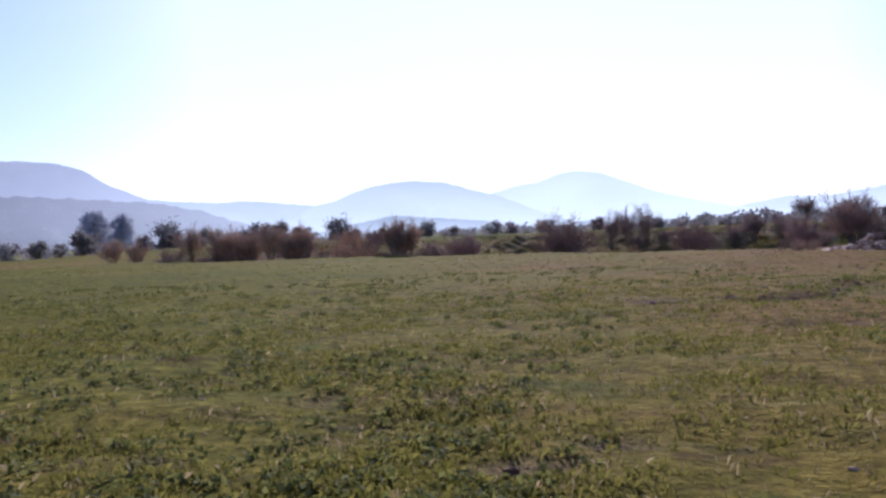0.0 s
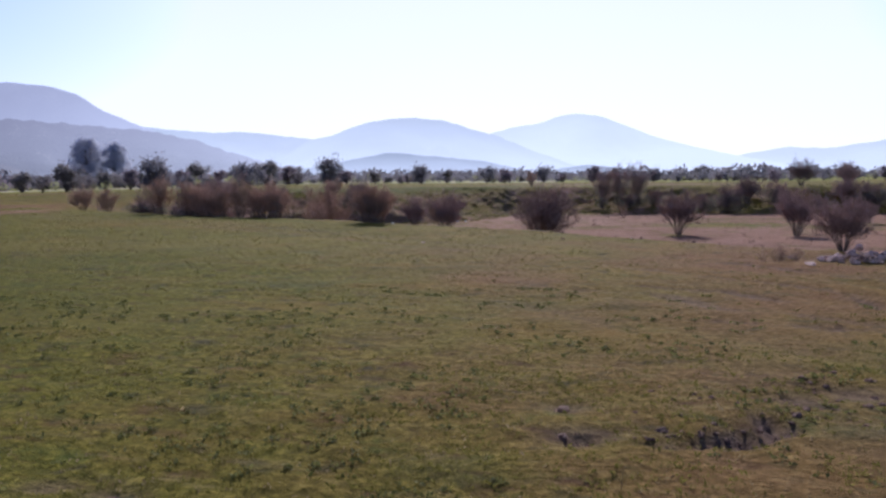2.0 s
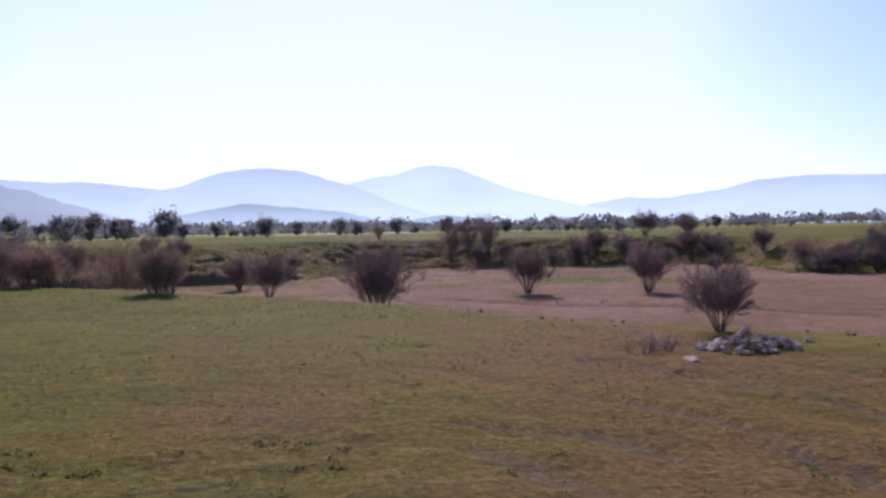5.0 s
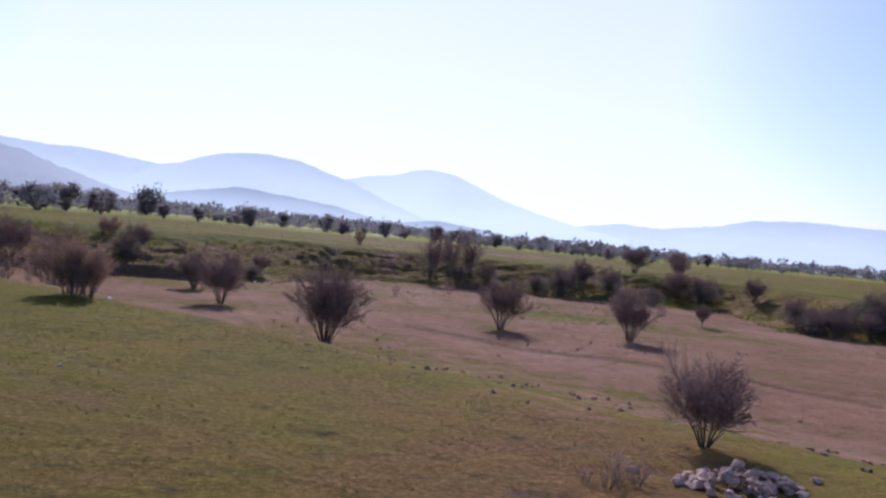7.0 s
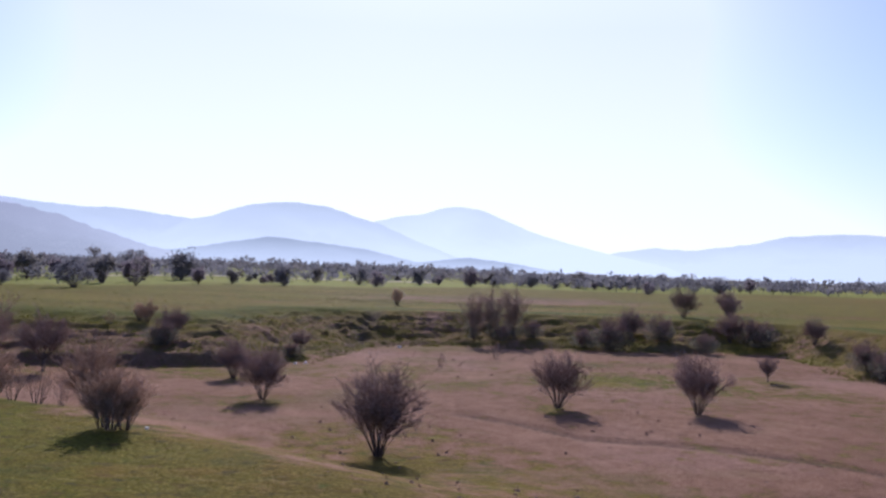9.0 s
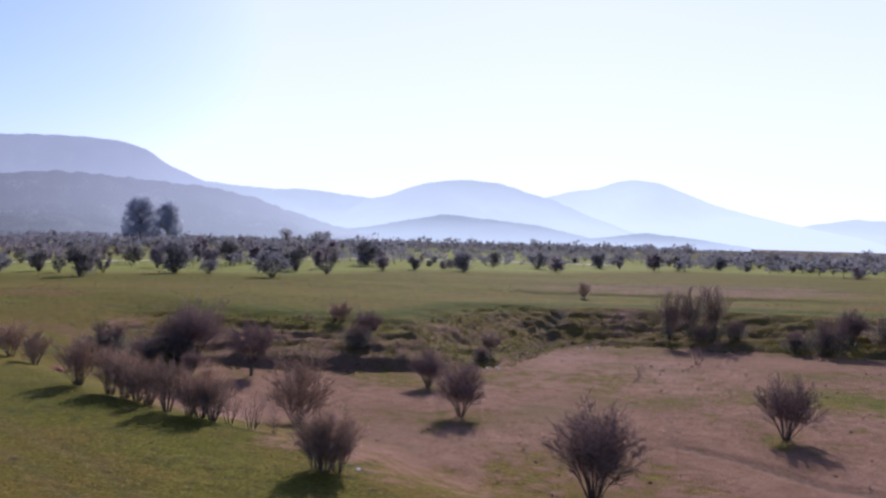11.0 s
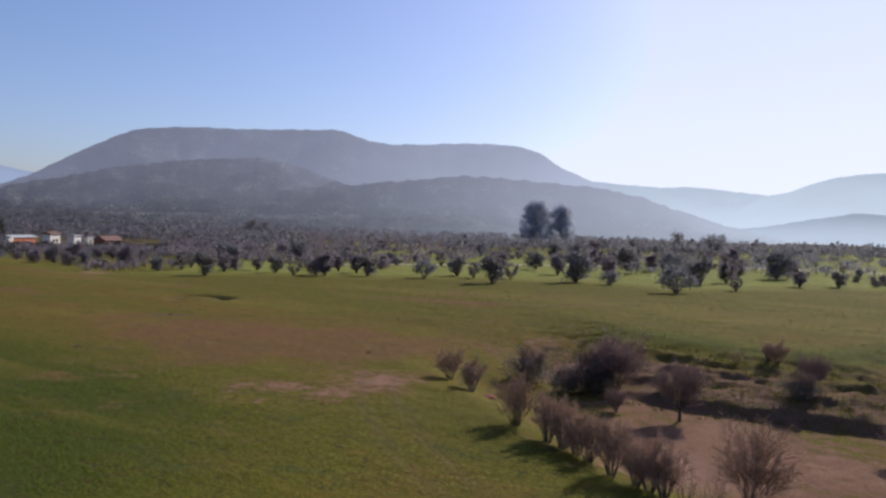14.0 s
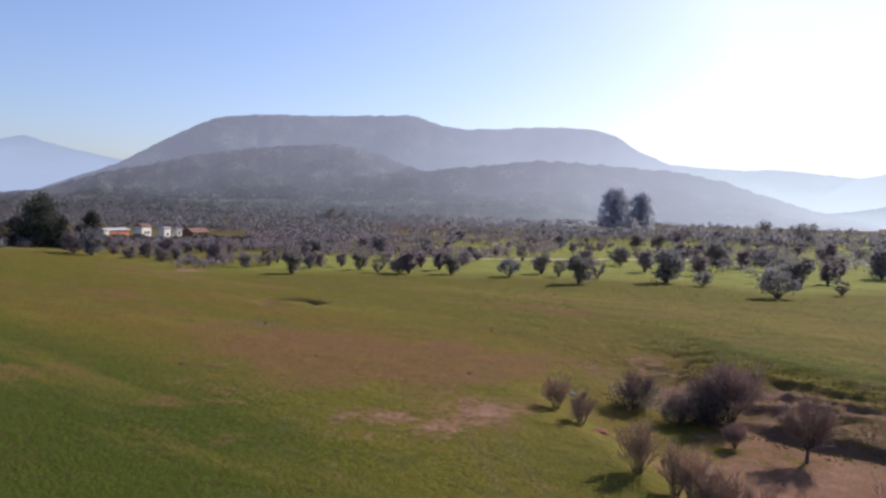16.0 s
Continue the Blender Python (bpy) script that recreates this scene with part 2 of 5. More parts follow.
def hill_material(name, scrub, bare, haze, amount, high, low_haze, sun_haze=0.0, size=9.0, thick=0.0):
    """Scrub-covered hillside with aerial haze mixed in as emission; thick is the haze's depth scale in metres."""
    m, t, b = nodes_of(name)
    lay = t.nodes.new("ShaderNodeAttribute")
    lay.attribute_name = "lay"

    def spread(metres, detail, rough):
        n = t.nodes.new("ShaderNodeTexNoise")
        n.inputs["Scale"].default_value, n.inputs["Detail"].default_value, n.inputs["Roughness"].default_value = 1.0 / metres, detail, rough
        t.links.new(lay.outputs["Vector"], n.inputs["Vector"])
        return n.outputs["Fac"]

    dots = spread(size, 3, 0.65)
    patches = spread(size * 9, 5, 0.6)
    cover = arith(t, "ADD", arith(t, "MULTIPLY", dots, 0.45), arith(t, "MULTIPLY", patches, 0.55))
    col = ramp(t, cover, [(0.40, tuple(v * 0.35 for v in scrub)), (0.51, scrub), (0.58, tuple(v * 2.0 for v in scrub)), (0.66, bare)])
    t.links.new(col, b.inputs["Base Color"])
    b.inputs["Roughness"].default_value = 1.0
    b.inputs["Specular IOR Level"].default_value = 0.0
    bump(t, b, arith(t, "ADD", arith(t, "MULTIPLY", dots, -0.5), patches), 0.8, size * 1.2)
    # the emissive haze is brighter towards the sun and thicker low down and far off
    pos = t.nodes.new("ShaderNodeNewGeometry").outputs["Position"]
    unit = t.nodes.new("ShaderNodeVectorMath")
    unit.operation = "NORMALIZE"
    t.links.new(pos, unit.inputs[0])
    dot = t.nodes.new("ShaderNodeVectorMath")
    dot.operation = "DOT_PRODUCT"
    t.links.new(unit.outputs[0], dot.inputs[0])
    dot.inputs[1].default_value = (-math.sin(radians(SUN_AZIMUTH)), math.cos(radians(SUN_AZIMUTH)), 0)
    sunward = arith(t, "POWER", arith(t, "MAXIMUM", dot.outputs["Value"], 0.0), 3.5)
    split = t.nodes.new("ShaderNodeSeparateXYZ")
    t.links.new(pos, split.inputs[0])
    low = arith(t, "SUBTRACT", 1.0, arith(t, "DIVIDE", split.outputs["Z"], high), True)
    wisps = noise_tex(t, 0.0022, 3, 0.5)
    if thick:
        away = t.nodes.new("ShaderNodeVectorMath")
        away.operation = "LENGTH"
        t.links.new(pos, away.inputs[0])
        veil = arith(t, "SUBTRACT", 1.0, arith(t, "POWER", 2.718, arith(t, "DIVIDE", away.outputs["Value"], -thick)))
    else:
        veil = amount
    # no haze hangs in the air: the slope itself emits the haze colour
    haze_glow = t.nodes.new("ShaderNodeEmission")
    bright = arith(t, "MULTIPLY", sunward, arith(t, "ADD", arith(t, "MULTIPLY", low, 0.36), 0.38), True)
    t.links.new(mix(t, bright, haze, (0.66, 0.725, 0.82)), haze_glow.inputs["Color"])
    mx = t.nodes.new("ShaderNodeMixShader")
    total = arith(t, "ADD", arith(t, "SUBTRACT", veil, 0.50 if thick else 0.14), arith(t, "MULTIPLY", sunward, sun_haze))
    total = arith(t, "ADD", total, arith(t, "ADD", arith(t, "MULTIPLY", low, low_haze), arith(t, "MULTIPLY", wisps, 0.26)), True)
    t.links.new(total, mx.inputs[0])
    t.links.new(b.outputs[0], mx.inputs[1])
    t.links.new(haze_glow.outputs[0], mx.inputs[2])
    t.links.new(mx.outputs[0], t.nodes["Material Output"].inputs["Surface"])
    return m


def leaf_material(name, dark, light, per_object=0.25, through_light=0.4):
    m, t, b = nodes_of(name)
    island = t.nodes.new("ShaderNodeNewGeometry").outputs["Random Per Island"]
    info = t.nodes.new("ShaderNodeObjectInfo").outputs["Random"]
    col = ramp(t, island, [(0.0, dark), (1.0, light)])
    hsv = t.nodes.new("ShaderNodeHueSaturation")
    t.links.new(arith(t, "ADD", arith(t, "MULTIPLY", info, per_object), 1 - per_object / 2), hsv.inputs["Value"])
    t.links.new(col, hsv.inputs["Color"])
    t.links.new(hsv.outputs[0], b.inputs["Base Color"])
    b.inputs["Roughness"].default_value = 0.75
    b.inputs["Specular IOR Level"].default_value = 0.15
    if through_light:
        tr = t.nodes.new("ShaderNodeBsdfTranslucent")
        t.links.new(hsv.outputs[0], tr.inputs["Color"])
        mx = t.nodes.new("ShaderNodeMixShader")
        mx.inputs[0].default_value = through_light
        t.links.new(b.outputs[0], mx.inputs[1])
        t.links.new(tr.outputs[0], mx.inputs[2])
        t.links.new(mx.outputs[0], t.nodes["Material Output"].inputs["Surface"])
    return m


M_GROUND = ground_material()
M_BARK = plain("rough_grey_brown_bark", (0.06, 0.042, 0.035), (0.16, 0.12, 0.10), 14, per_object=0.3)
M_TWIG = leaf_material("bare_purplish_twigs", (0.270, 0.202, 0.182), (0.52, 0.405, 0.372), 0.25, 0.65)
M_TWIG_PALE = leaf_material("pale_dry_twigs", (0.345, 0.255, 0.200), (0.65, 0.500, 0.405), 0.25, 0.65)
M_LEAF_DARK = leaf_material("dull_dark_green_leaves", (0.075, 0.070, 0.060), (0.175, 0.160, 0.125), 0.25, 0.7)
M_LEAF_GREY = leaf_material("grey_olive_leaves", (0.125, 0.114, 0.110), (0.200, 0.182, 0.176), 0.25, 0.65)
# far-tree colours: distance haze is painted in as paler violet-grey and blue-grey tones
M_LEAF_HAZED = leaf_material("hazed_dark_leaves", (0.135, 0.128, 0.142), (0.200, 0.190, 0.203), 0.25, 0.65)
M_LEAF_FAR = leaf_material("hazed_grey_violet_scrub", (0.095, 0.082, 0.082), (0.185, 0.162, 0.160), 0.25, 0.7)
M_TWIG_FAR = leaf_material("hazed_violet_grey_crowns", (0.150, 0.123, 0.138), (0.220, 0.180, 0.198), 0.25, 0.65)
M_LEAF_GREEN = leaf_material("fresh_yellow_green_leaves", (0.080, 0.080, 0.016), (0.20, 0.185, 0.05))
# the sunlit paleness of the willow tops is put into their base colour
M_LEAF_PALE = leaf_material("pale_sunlit_willow_leaves", (0.20, 0.205, 0.085), (0.38, 0.375, 0.18), 0.25, 0.6)
M_PINE = leaf_material("dark_conifer_needles", (0.036, 0.040, 0.034), (0.095, 0.098, 0.075), 0.25, 0.4)
# much paler than foliage: distance haze is painted into the gum leaves' base colour
M_GUM = leaf_material("hazed_blue_grey_gum_leaves", (0.43, 0.44, 0.51), (0.52, 0.53, 0.60), 0.1, 0.6)
M_GRASS = leaf_material("pasture_blades", (0.078, 0.074, 0.014), (0.21, 0.18, 0.045), 0.25, 0.55)
M_CLOVER = leaf_material("dull_green_clover", (0.074, 0.080, 0.022), (0.215, 0.205, 0.066), 0.25, 0.5)
M_STRAW = leaf_material("dry_straw_blades", (0.15, 0.11, 0.05), (0.34, 0.26, 0.14), 0.25, 0.5)
M_STONE = plain("pale_field_stone", (0.33, 0.205, 0.150), (0.62, 0.44, 0.340), 5, relief=0.6, per_object=0.5)
M_CLOD = plain("dark_damp_clod", (0.115, 0.062, 0.040), (0.26, 0.155, 0.105), 9, relief=0.8)
M_PLASTER = plain("warm_white_plaster", (0.66, 0.60, 0.53), (0.86, 0.79, 0.71), 0.8, relief=0.1)
M_BRICK_WALL = plain("orange_red_plaster", (0.42, 0.13, 0.07), (0.60, 0.22, 0.13), 0.8, relief=0.2)
M_TILE = plain("weathered_clay_roof", (0.12, 0.065, 0.052), (0.22, 0.12, 0.095), 1.5, relief=0.4)
M_TIN = plain("grey_tin_roof", (0.35, 0.34, 0.34), (0.55, 0.54, 0.53), 1.2, roughness=0.5, relief=0.1)
M_DARK_GLASS = plain("dark_window_glass", (0.02, 0.02, 0.025), (0.05, 0.05, 0.06), 1.0, roughness=0.15, relief=0.0)
M_RAG = plain("faded_red_cloth", (0.17, 0.045, 0.04), (0.29, 0.095, 0.08), 4, relief=0.5)
M_TRACK = plain("pale_dry_track_earth", (0.36, 0.27, 0.20), (0.56, 0.45, 0.36), 0.5, relief=0.2, coords="position")
M_WHITE = plain("bleached_white_litter", (0.62, 0.57, 0.50), (0.84, 0.78, 0.70), 6, relief=0.2)


# ---------------------------------------------------------------- mesh helpers
def mesh_of(name, verts, faces, material, smooth=False):
    me = bpy.data.meshes.new(name)
    me.from_pydata([tuple(v) for v in verts], [], faces)
    me.materials.append(material)
    if smooth:
        me.polygons.foreach_set("use_smooth", [True] * len(me.polygons))
    me.update()
    return me


def part(name, me, parent, label=""):
    ob = new(name, me)
    ob.parent = parent
    if label:
        ob["label"] = label
    return ob


class Builder:
    def __init__(self):
        self.v, self.f = [], []

    def tube(self, pts, radii, sides=5):
        base = len(self.v)
        n = len(pts)
        for i, (p, r) in enumerate(zip(pts, radii)):
            d = (pts[min(i + 1, n - 1)] - pts[max(i - 1, 0)]).normalized()
            u = d.orthogonal().normalized()
            w = d.cross(u)
            for k in range(sides):
                ang = 2 * math.pi * k / sides
                self.v.append(p + (u * math.cos(ang) + w * math.sin(ang)) * r)
        for i in range(n - 1):
            for k in range(sides):
                a, b = base + i * sides + k, base + i * sides + (k + 1) % sides
                self.f.append((a, b, b + sides, a + sides))
        self.f.append(tuple(range(base + (n - 1) * sides, base + n * sides)))

    def spike(self, p, q, r):
        d = (q - p).normalized()
        u = d.orthogonal().normalized() * r
        w = d.cross(u)
        b = len(self.v)
        self.v += [p + u, p - u * 0.5 + w * 0.87, p - u * 0.5 - w * 0.87, q]
        self.f += [(b, b + 1, b + 3), (b + 1, b + 2, b + 3), (b + 2, b, b + 3)]

    def leaf(self, p, size, rng, up=0.3):
        d = Vector((rng.gauss(0, 1), rng.gauss(0, 1), rng.gauss(up, 0.8))).normalized()
        u = d.orthogonal().normalized()
        u.rotate(Matrix.Rotation(rng.uniform(0, 6.28), 3, d))
        w = d.cross(u)
        b = len(self.v)
        s = size * rng.uniform(0.6, 1.3)
        self.v += [p - u * s * 0.5, p + w * s * 0.32 + d * s * 0.10, p + u * s * 0.55, p - w * s * 0.32 + d * s * 0.06]
        self.f += [(b, b + 1, b + 2), (b, b + 2, b + 3)]

    def mesh(self, name, material, smooth=False):
        return mesh_of(name, self.v, self.f, material, smooth)


def smooth01(x, lo, hi):
    t = np.clip((np.asarray(x, float) - lo) / (hi - lo), 0, 1)
    return t * t * (3 - 2 * t)


def value_noise(x, y, seed=0):
    """Smooth lattice noise in -1..1."""
    x, y = np.asarray(x, float), np.asarray(y, float)
    xi, yi = np.floor(x).astype(np.int64), np.floor(y).astype(np.int64)
    fx, fy = x - xi, y - yi
    fx, fy = fx * fx * (3 - 2 * fx), fy * fy * (3 - 2 * fy)

    def lattice(i, j):
        h = (i * 374761393 + j * 668265263 + seed * 974634777) & 0xFFFFFFFF
        h = ((h ^ (h >> 13)) * 1274126177) & 0xFFFFFFFF
        return ((h ^ (h >> 16)) & 0xFFFF) / 32767.5 - 1

    top = lattice(xi, yi) * (1 - fx) + lattice(xi + 1, yi) * fx
    low = lattice(xi, yi + 1) * (1 - fx) + lattice(xi + 1, yi + 1) * fx
    return top * (1 - fy) + low * fy


def beside(x, y, line):
    """Signed distance from a line on the plan; positive on its far (left-hand) side."""
    x, y = np.asarray(x, float), np.asarray(y, float)
    best = np.full(x.shape, 1e9)
    side = np.ones(x.shape)
    for (ax, ay), (bx, by) in zip(line, line[1:]):
        dx, dy = bx - ax, by - ay
        k = np.clip(((x - ax) * dx + (y - ay) * dy) / (dx * dx + dy * dy), 0, 1)
        ox, oy = x - ax - k * dx, y - ay - k * dy
        d = np.hypot(ox, oy)
        near = d < best
        best = np.where(near, d, best)
        side = np.where(near, np.where(dx * (y - ay) - dy * (x - ax) >= 0, 1.0, -1.0), side)
    return best * side


# ---------------------------------------------------------------- the lie of the land
FIELD_EDGE = [(-400, 75), (-60, 67), (-34, 61), (-26, 56.5), (-20.5, 52.5), (-15, 48), (-9.5, 44.5), (-5, 41.3), (-1.5, 38.2),
              (1.5, 36), (5, 32.4), (7.2, 29), (10, 24.8), (15, 20), (24, 13), (60, -12), (300, -150)]
BANK_FOOT = [(-400, 95), (-60, 74), (-32, 71.5), (-25, 68.2), (-18.7, 66.6), (-12.4, 64.4), (-6.5, 65.6), (-1, 65.8), (2.8, 68.4), (6, 76.5), (9, 80.6), (16.6, 83.6),
             (21, 82.4), (29, 81.8), (37, 80), (46, 81), (47, 73), (43.5, 65), (48, 61), (62, 56), (120, 35), (400, -60)]
CRACK = [(2.3, 7.82), (2.85, 7.7), (3.2, 7.9), (3.6, 7.85), (3.95, 8.02), (4.1, 8.1), (4.0, 8.4)]
RUTS = [[(11.2, 50.3), (13.7, 48.1), (15.9, 45.0), (19.5, 43.7), (22.1, 42.4), (24.0, 40.5), (25.4, 39.0), (28, 36.5)],
        [(5.1, 16.6), (6.4, 15.8), (7.0, 14.7)], [(8.5, 20.3), (9.7, 18.0), (10.4, 15.6)], [(6.8, 18.1), (7.7, 16.7), (8.6, 14.9)], [(6.2, 12.5), (6.8, 12.3), (7.6, 12.1)],
        [(8.2, 14.9), (8.5, 13.2)], [(-30, 55.6), (-24.4, 48.3), (-18, 42.5), (-11.3, 37.8), (-4, 31), (2, 24)], [(-28.4, 56.2), (-22.8, 49.2), (-16.6, 43.5), (-9.8, 38.6), (-2.8, 32), (3, 25)],
        [(6.4, 16), (6.8, 15.5), (7, 14.9)], [(8, 20.5), (8.8, 19.5), (9.3, 18.4)], [(6.3, 12.7), (6.8, 12.5)], [(5.3, 13), (5.7, 12.8)], [(6.6, 13.5), (7.2, 12.8), (7.8, 12.2)], [(8, 14.2), (8.6, 13.2)]]
SHRUB_SPOTS = [(6.7, 42.2), (1.4, 54.0), (16.8, 52.0), (24.1, 50.9), (-6.1, 50.4), (-12.2, 62.4), (-2.2, 38.8), (-0.9, 61.3), (35.4, 62.6)]
PITS = [(0.22, 2.45, 0.16), (0.0, 3.5, 0.10), (2.3, 8.75, 0.17), (2.3, 7.95, 0.24), (2.7, 5.8, 0.2), (-1.1, 6.8, 0.15), (-1.6, 6.95, 0.13),
        (5.3, 9.2, 0.3), (3.2, 5.8, 0.15), (-0.6, 3.6, 0.1), (-1.9, 5.1, 0.09), (0.62, 2.7, 0.1), (4.6, 9.0, 0.25), (5.9, 8.4, 0.3), (3.6, 5.2, 0.16), (-60.4, 64.3, 1.0), (-59.2, 65.2, 0.8)]


def along(x, y, line):
    return np.abs(beside(x, y, line))


def wood_start(bearing):
    """How far off the woodland begins, by bearing in degrees to the left of +y."""
    return np.interp(bearing, [-40, -30, -22, -13, -5, 0, 6, 13, 25, 35, 45, 52, 60, 70], [265, 240, 215, 205, 170, 168, 160, 135, 150, 146, 148, 140, 185, 185])


def land(x, y):
    """Height, and how much soil, lushness and turned earth, at places on the plan."""
    x, y = np.asarray(x, float), np.asarray(y, float)
    wob = value_noise(x * 0.16, y * 0.16, 3) * 1.0 + value_noise(x * 0.5, y * 0.5, 4) * 0.25
    sf = beside(x, y, FIELD_EDGE)
    sb = beside(x, y, BANK_FOOT) + wob
    taper = smooth01(x, -33, -22)
    width = 10.5 - 4.0 * smooth01(x, 4, 9) + np.clip((-20 - x) * 0.5, 0, 14)
    cut = np.clip(0.24 + 0.26 * value_noise(x * 0.16, x * 0, 15), 0, 0.5) * (1 - 0.85 * np.exp(-((x - 1.5) / 4.5) ** 2)) * (0.62 + 0.38 * smooth01(x, -10, -2)) * smooth01(x, -24, -14) * (1 - 0.45 * smooth01(x, 6, 11))
    slope = 0.7 * np.clip((sb - 0.6) / width, 0, 1) + 0.3 * smooth01(sb, 0.6, width + 0.6)
    # cattle treads and slips: the slope goes up in uneven ledges
    ledge = slope * 4.6 + 0.75 * value_noise(x * 0.13, y * 0.13, 101) + 0.35 * value_noise(x * 0.45, y * 0.45, 102)
    riser = ledge - np.floor(ledge)
    ledges = np.clip(slope + (0.54 - 0.18 * smooth01(x, 4, 9)) * (smooth01(riser, 0.60, 0.98) - riser) / 4.6 * smooth01(slope, 0.0, 0.12) * smooth01(-slope, -1.0, -0.85) * smooth01(x, -23, -14), 0, 1)
    rise = cut * smooth01(sb, 0, 0.75) + (1 - cut) * ledges
    bed = -1.62 * smooth01(sf, 0.0, 8.5 - 2.5 * smooth01(-x, 4, 12) + 3.5 * smooth01(x, 0, 6) - 4.7 * np.exp(-((x - 6) / 5) ** 2)) * taper
    top = 1.15 * smooth01(x, -70, -22) - 1.0 * smooth01(-x, 70, 130) + 1.6 * smooth01(x, 60, 260)
    top = np.where(np.hypot(x, y) > 600, top * 0 + 0.5, top)
    z = bed * (1 - rise) + top * rise
    face = rise * (1 - rise) * 4 * taper
    steps = value_noise(x * 0.22, sb * 0.75, 17)
    z = z + face * (0.10 * steps + 0.12 * value_noise(x * 0.6, y * 1.1, 8) + 0.15 * value_noise(x * 1.3, y * 1.6, 9) + 0.13 * value_noise(x * 2.7, y * 2.9, 19))
    z = z + smooth01(sb, 6, 14) * (0.05 * value_noise(x * 0.35, y * 0.7, 91) + 0.03 * value_noise(x * 1.1, y * 1.3, 92)) * smooth01(-y, -150, -120)
    tread = sb * 0.95 + 0.9 * value_noise(x * 0.25, y * 0.25, 96)
    tread = tread - np.floor(tread)
    z = z + face * 0.10 * (smooth01(tread, 0.0, 0.35) - tread)
    gully = np.exp(-((x - 6.6 - (y - 78) * 0.25 - 0.5 * value_noise(y * 0.5, y * 0, 93)) / 0.8) ** 2) * smooth01(sb, -0.5, 1.5) * smooth01(-sb, -9, -6)
    z = z - 0.45 * gully
    near = np.hypot(x, y) < 260
    z = z + np.where(near, 0.05 * value_noise(x * 0.13, y * 0.13, 1) + 0.028 * value_noise(x * 0.7, y * 0.7, 2) + 0.024 * value_noise(x * 2.6, y * 2.6, 5) + 0.012 * value_noise(x * 5.3, y * 5.3, 7) * smooth01(-y, -24, -14), 0.0)
    furrow = value_noise((0.89 * x + 0.46 * y) * 1.9, (0.46 * x - 0.89 * y) * 0.28, 51)
    rows = smooth01(x, 1.5, 5) * smooth01(-y, -26, -20) * smooth01(y, 6, 9) * smooth01(-sf, 0, 2)
    z = z + 0.035 * furrow * rows
    rx, ry = x + 0.10 * value_noise(x * 2.6, y * 2.6, 62), y + 0.13 * value_noise(x * 2.3, y * 2.3, 63)
    crack = np.clip(1.5 * np.exp(-(along(rx, ry, CRACK) / (0.05 + 0.045 * smooth01(x, 3.0, 3.7) + 0.04 * value_noise(x * 3.1, y * 3.1, 61))) ** 2), 0, 1)
    crack = np.where((np.abs(x - 3.5) < 2) & (np.abs(y - 8) < 2), crack, 0)
    earth = np.clip(crack * 1.8, 0, 0.95)
    z = z - 0.13 * crack
    for px, py, r in PITS:
        d = np.exp(-(np.hypot((x - px) * 0.75, (y - py) * 1.25) / r) ** 2)
        z, earth = z - 0.05 * d, np.maximum(earth, 0.75 * d)
    rut = np.zeros(x.shape)
    for n, line in enumerate(RUTS):
        d = np.exp(-(along(x, y, line) / (0.28 if n in (0, 6, 7) else 0.09)) ** 2)
        rut = np.maximum(rut, d * (0.25 if n in (6, 7) else 1.0))
    z = z - 0.07 * rut - 0.13 * np.exp(-(along(x, y, RUTS[0]) / 0.3) ** 2)
    earth = np.maximum(earth, rut * 0.85)
    earth = np.maximum(earth, 0.38 * smooth01(x, 2.5, 5.5) * smooth01(-y, -13, -8) * smooth01(value_noise(x * 0.9, y * 0.9, 74), -0.6, 0.5))
    earth = np.maximum(earth, rows * smooth01(-furrow, 0.45, 0.85) * 0.55)
    # an eroded scar on the plain and a ring-shaped pit
    scar = np.exp(-((y - 109.5 - value_noise(x * 0.2, x * 0, 6)) / 1.5) ** 2) * smooth01(x, 4, 8) * smooth01(-x, -52, -40)
    ring = np.exp(-((np.hypot((x + 70) * 0.8, (y - 76.6) * 0.8) - 2.3) / 0.62) ** 2) * (0.25 + 0.75 * smooth01((y - 76.6) * 0.7 - (x + 70) * 0.7, -1.5, 1.5))
    z = z - 0.65 * scar - 0.75 * ring
    plough = np.exp(-((x - 32) / 24) ** 4 - ((y - 128 - (x - 30) * 0.25) / 13) ** 4)
    earth = np.maximum(earth, np.maximum(np.maximum(scar * 0.85, ring * 0.9), np.maximum(plough * (0.35 + 0.35 * value_noise(x * 0.12, y * 0.5, 94)), gully * 0.75)))
    earth = np.maximum(earth, face * smooth01(value_noise(x * 0.3, y * 1.5, 12) + 0.5 * value_noise(x * 1.1, y * 2.7, 13), -0.1, 0.6) * 0.14)
    earth = np.maximum(earth, face * smooth01(riser, 0.55, 0.7) * smooth01(value_noise(x * 0.3, y * 0.6, 97), -0.6, 0.2) * 0.45)
    earth = np.maximum(earth, 0.5 * smooth01(sb, -0.1, 0.25) * (1 - smooth01(sb, 0.8, 1.3)) * smooth01(cut, 0.08, 0.25) * taper)
    away = np.hypot(x, y)
    bearing = np.degrees(np.arctan2(-x, np.maximum(y, 0.01)))
    earth = np.maximum(earth, 0.7 * np.maximum(smooth01(away, 380, 620) * smooth01(np.abs(bearing - 5), 16, 26), smooth01(away, 650, 900)))
    earth = np.maximum(earth, 0.30 * smooth01(sb, -0.4, 0.3) * (1 - smooth01(sb, 2.5, 5.5)) * smooth01(-x, -8, 4) * taper)
    earth = np.maximum(earth, 0.55 * smooth01(-x, 165, 190) * smooth01(y, 80, 95))
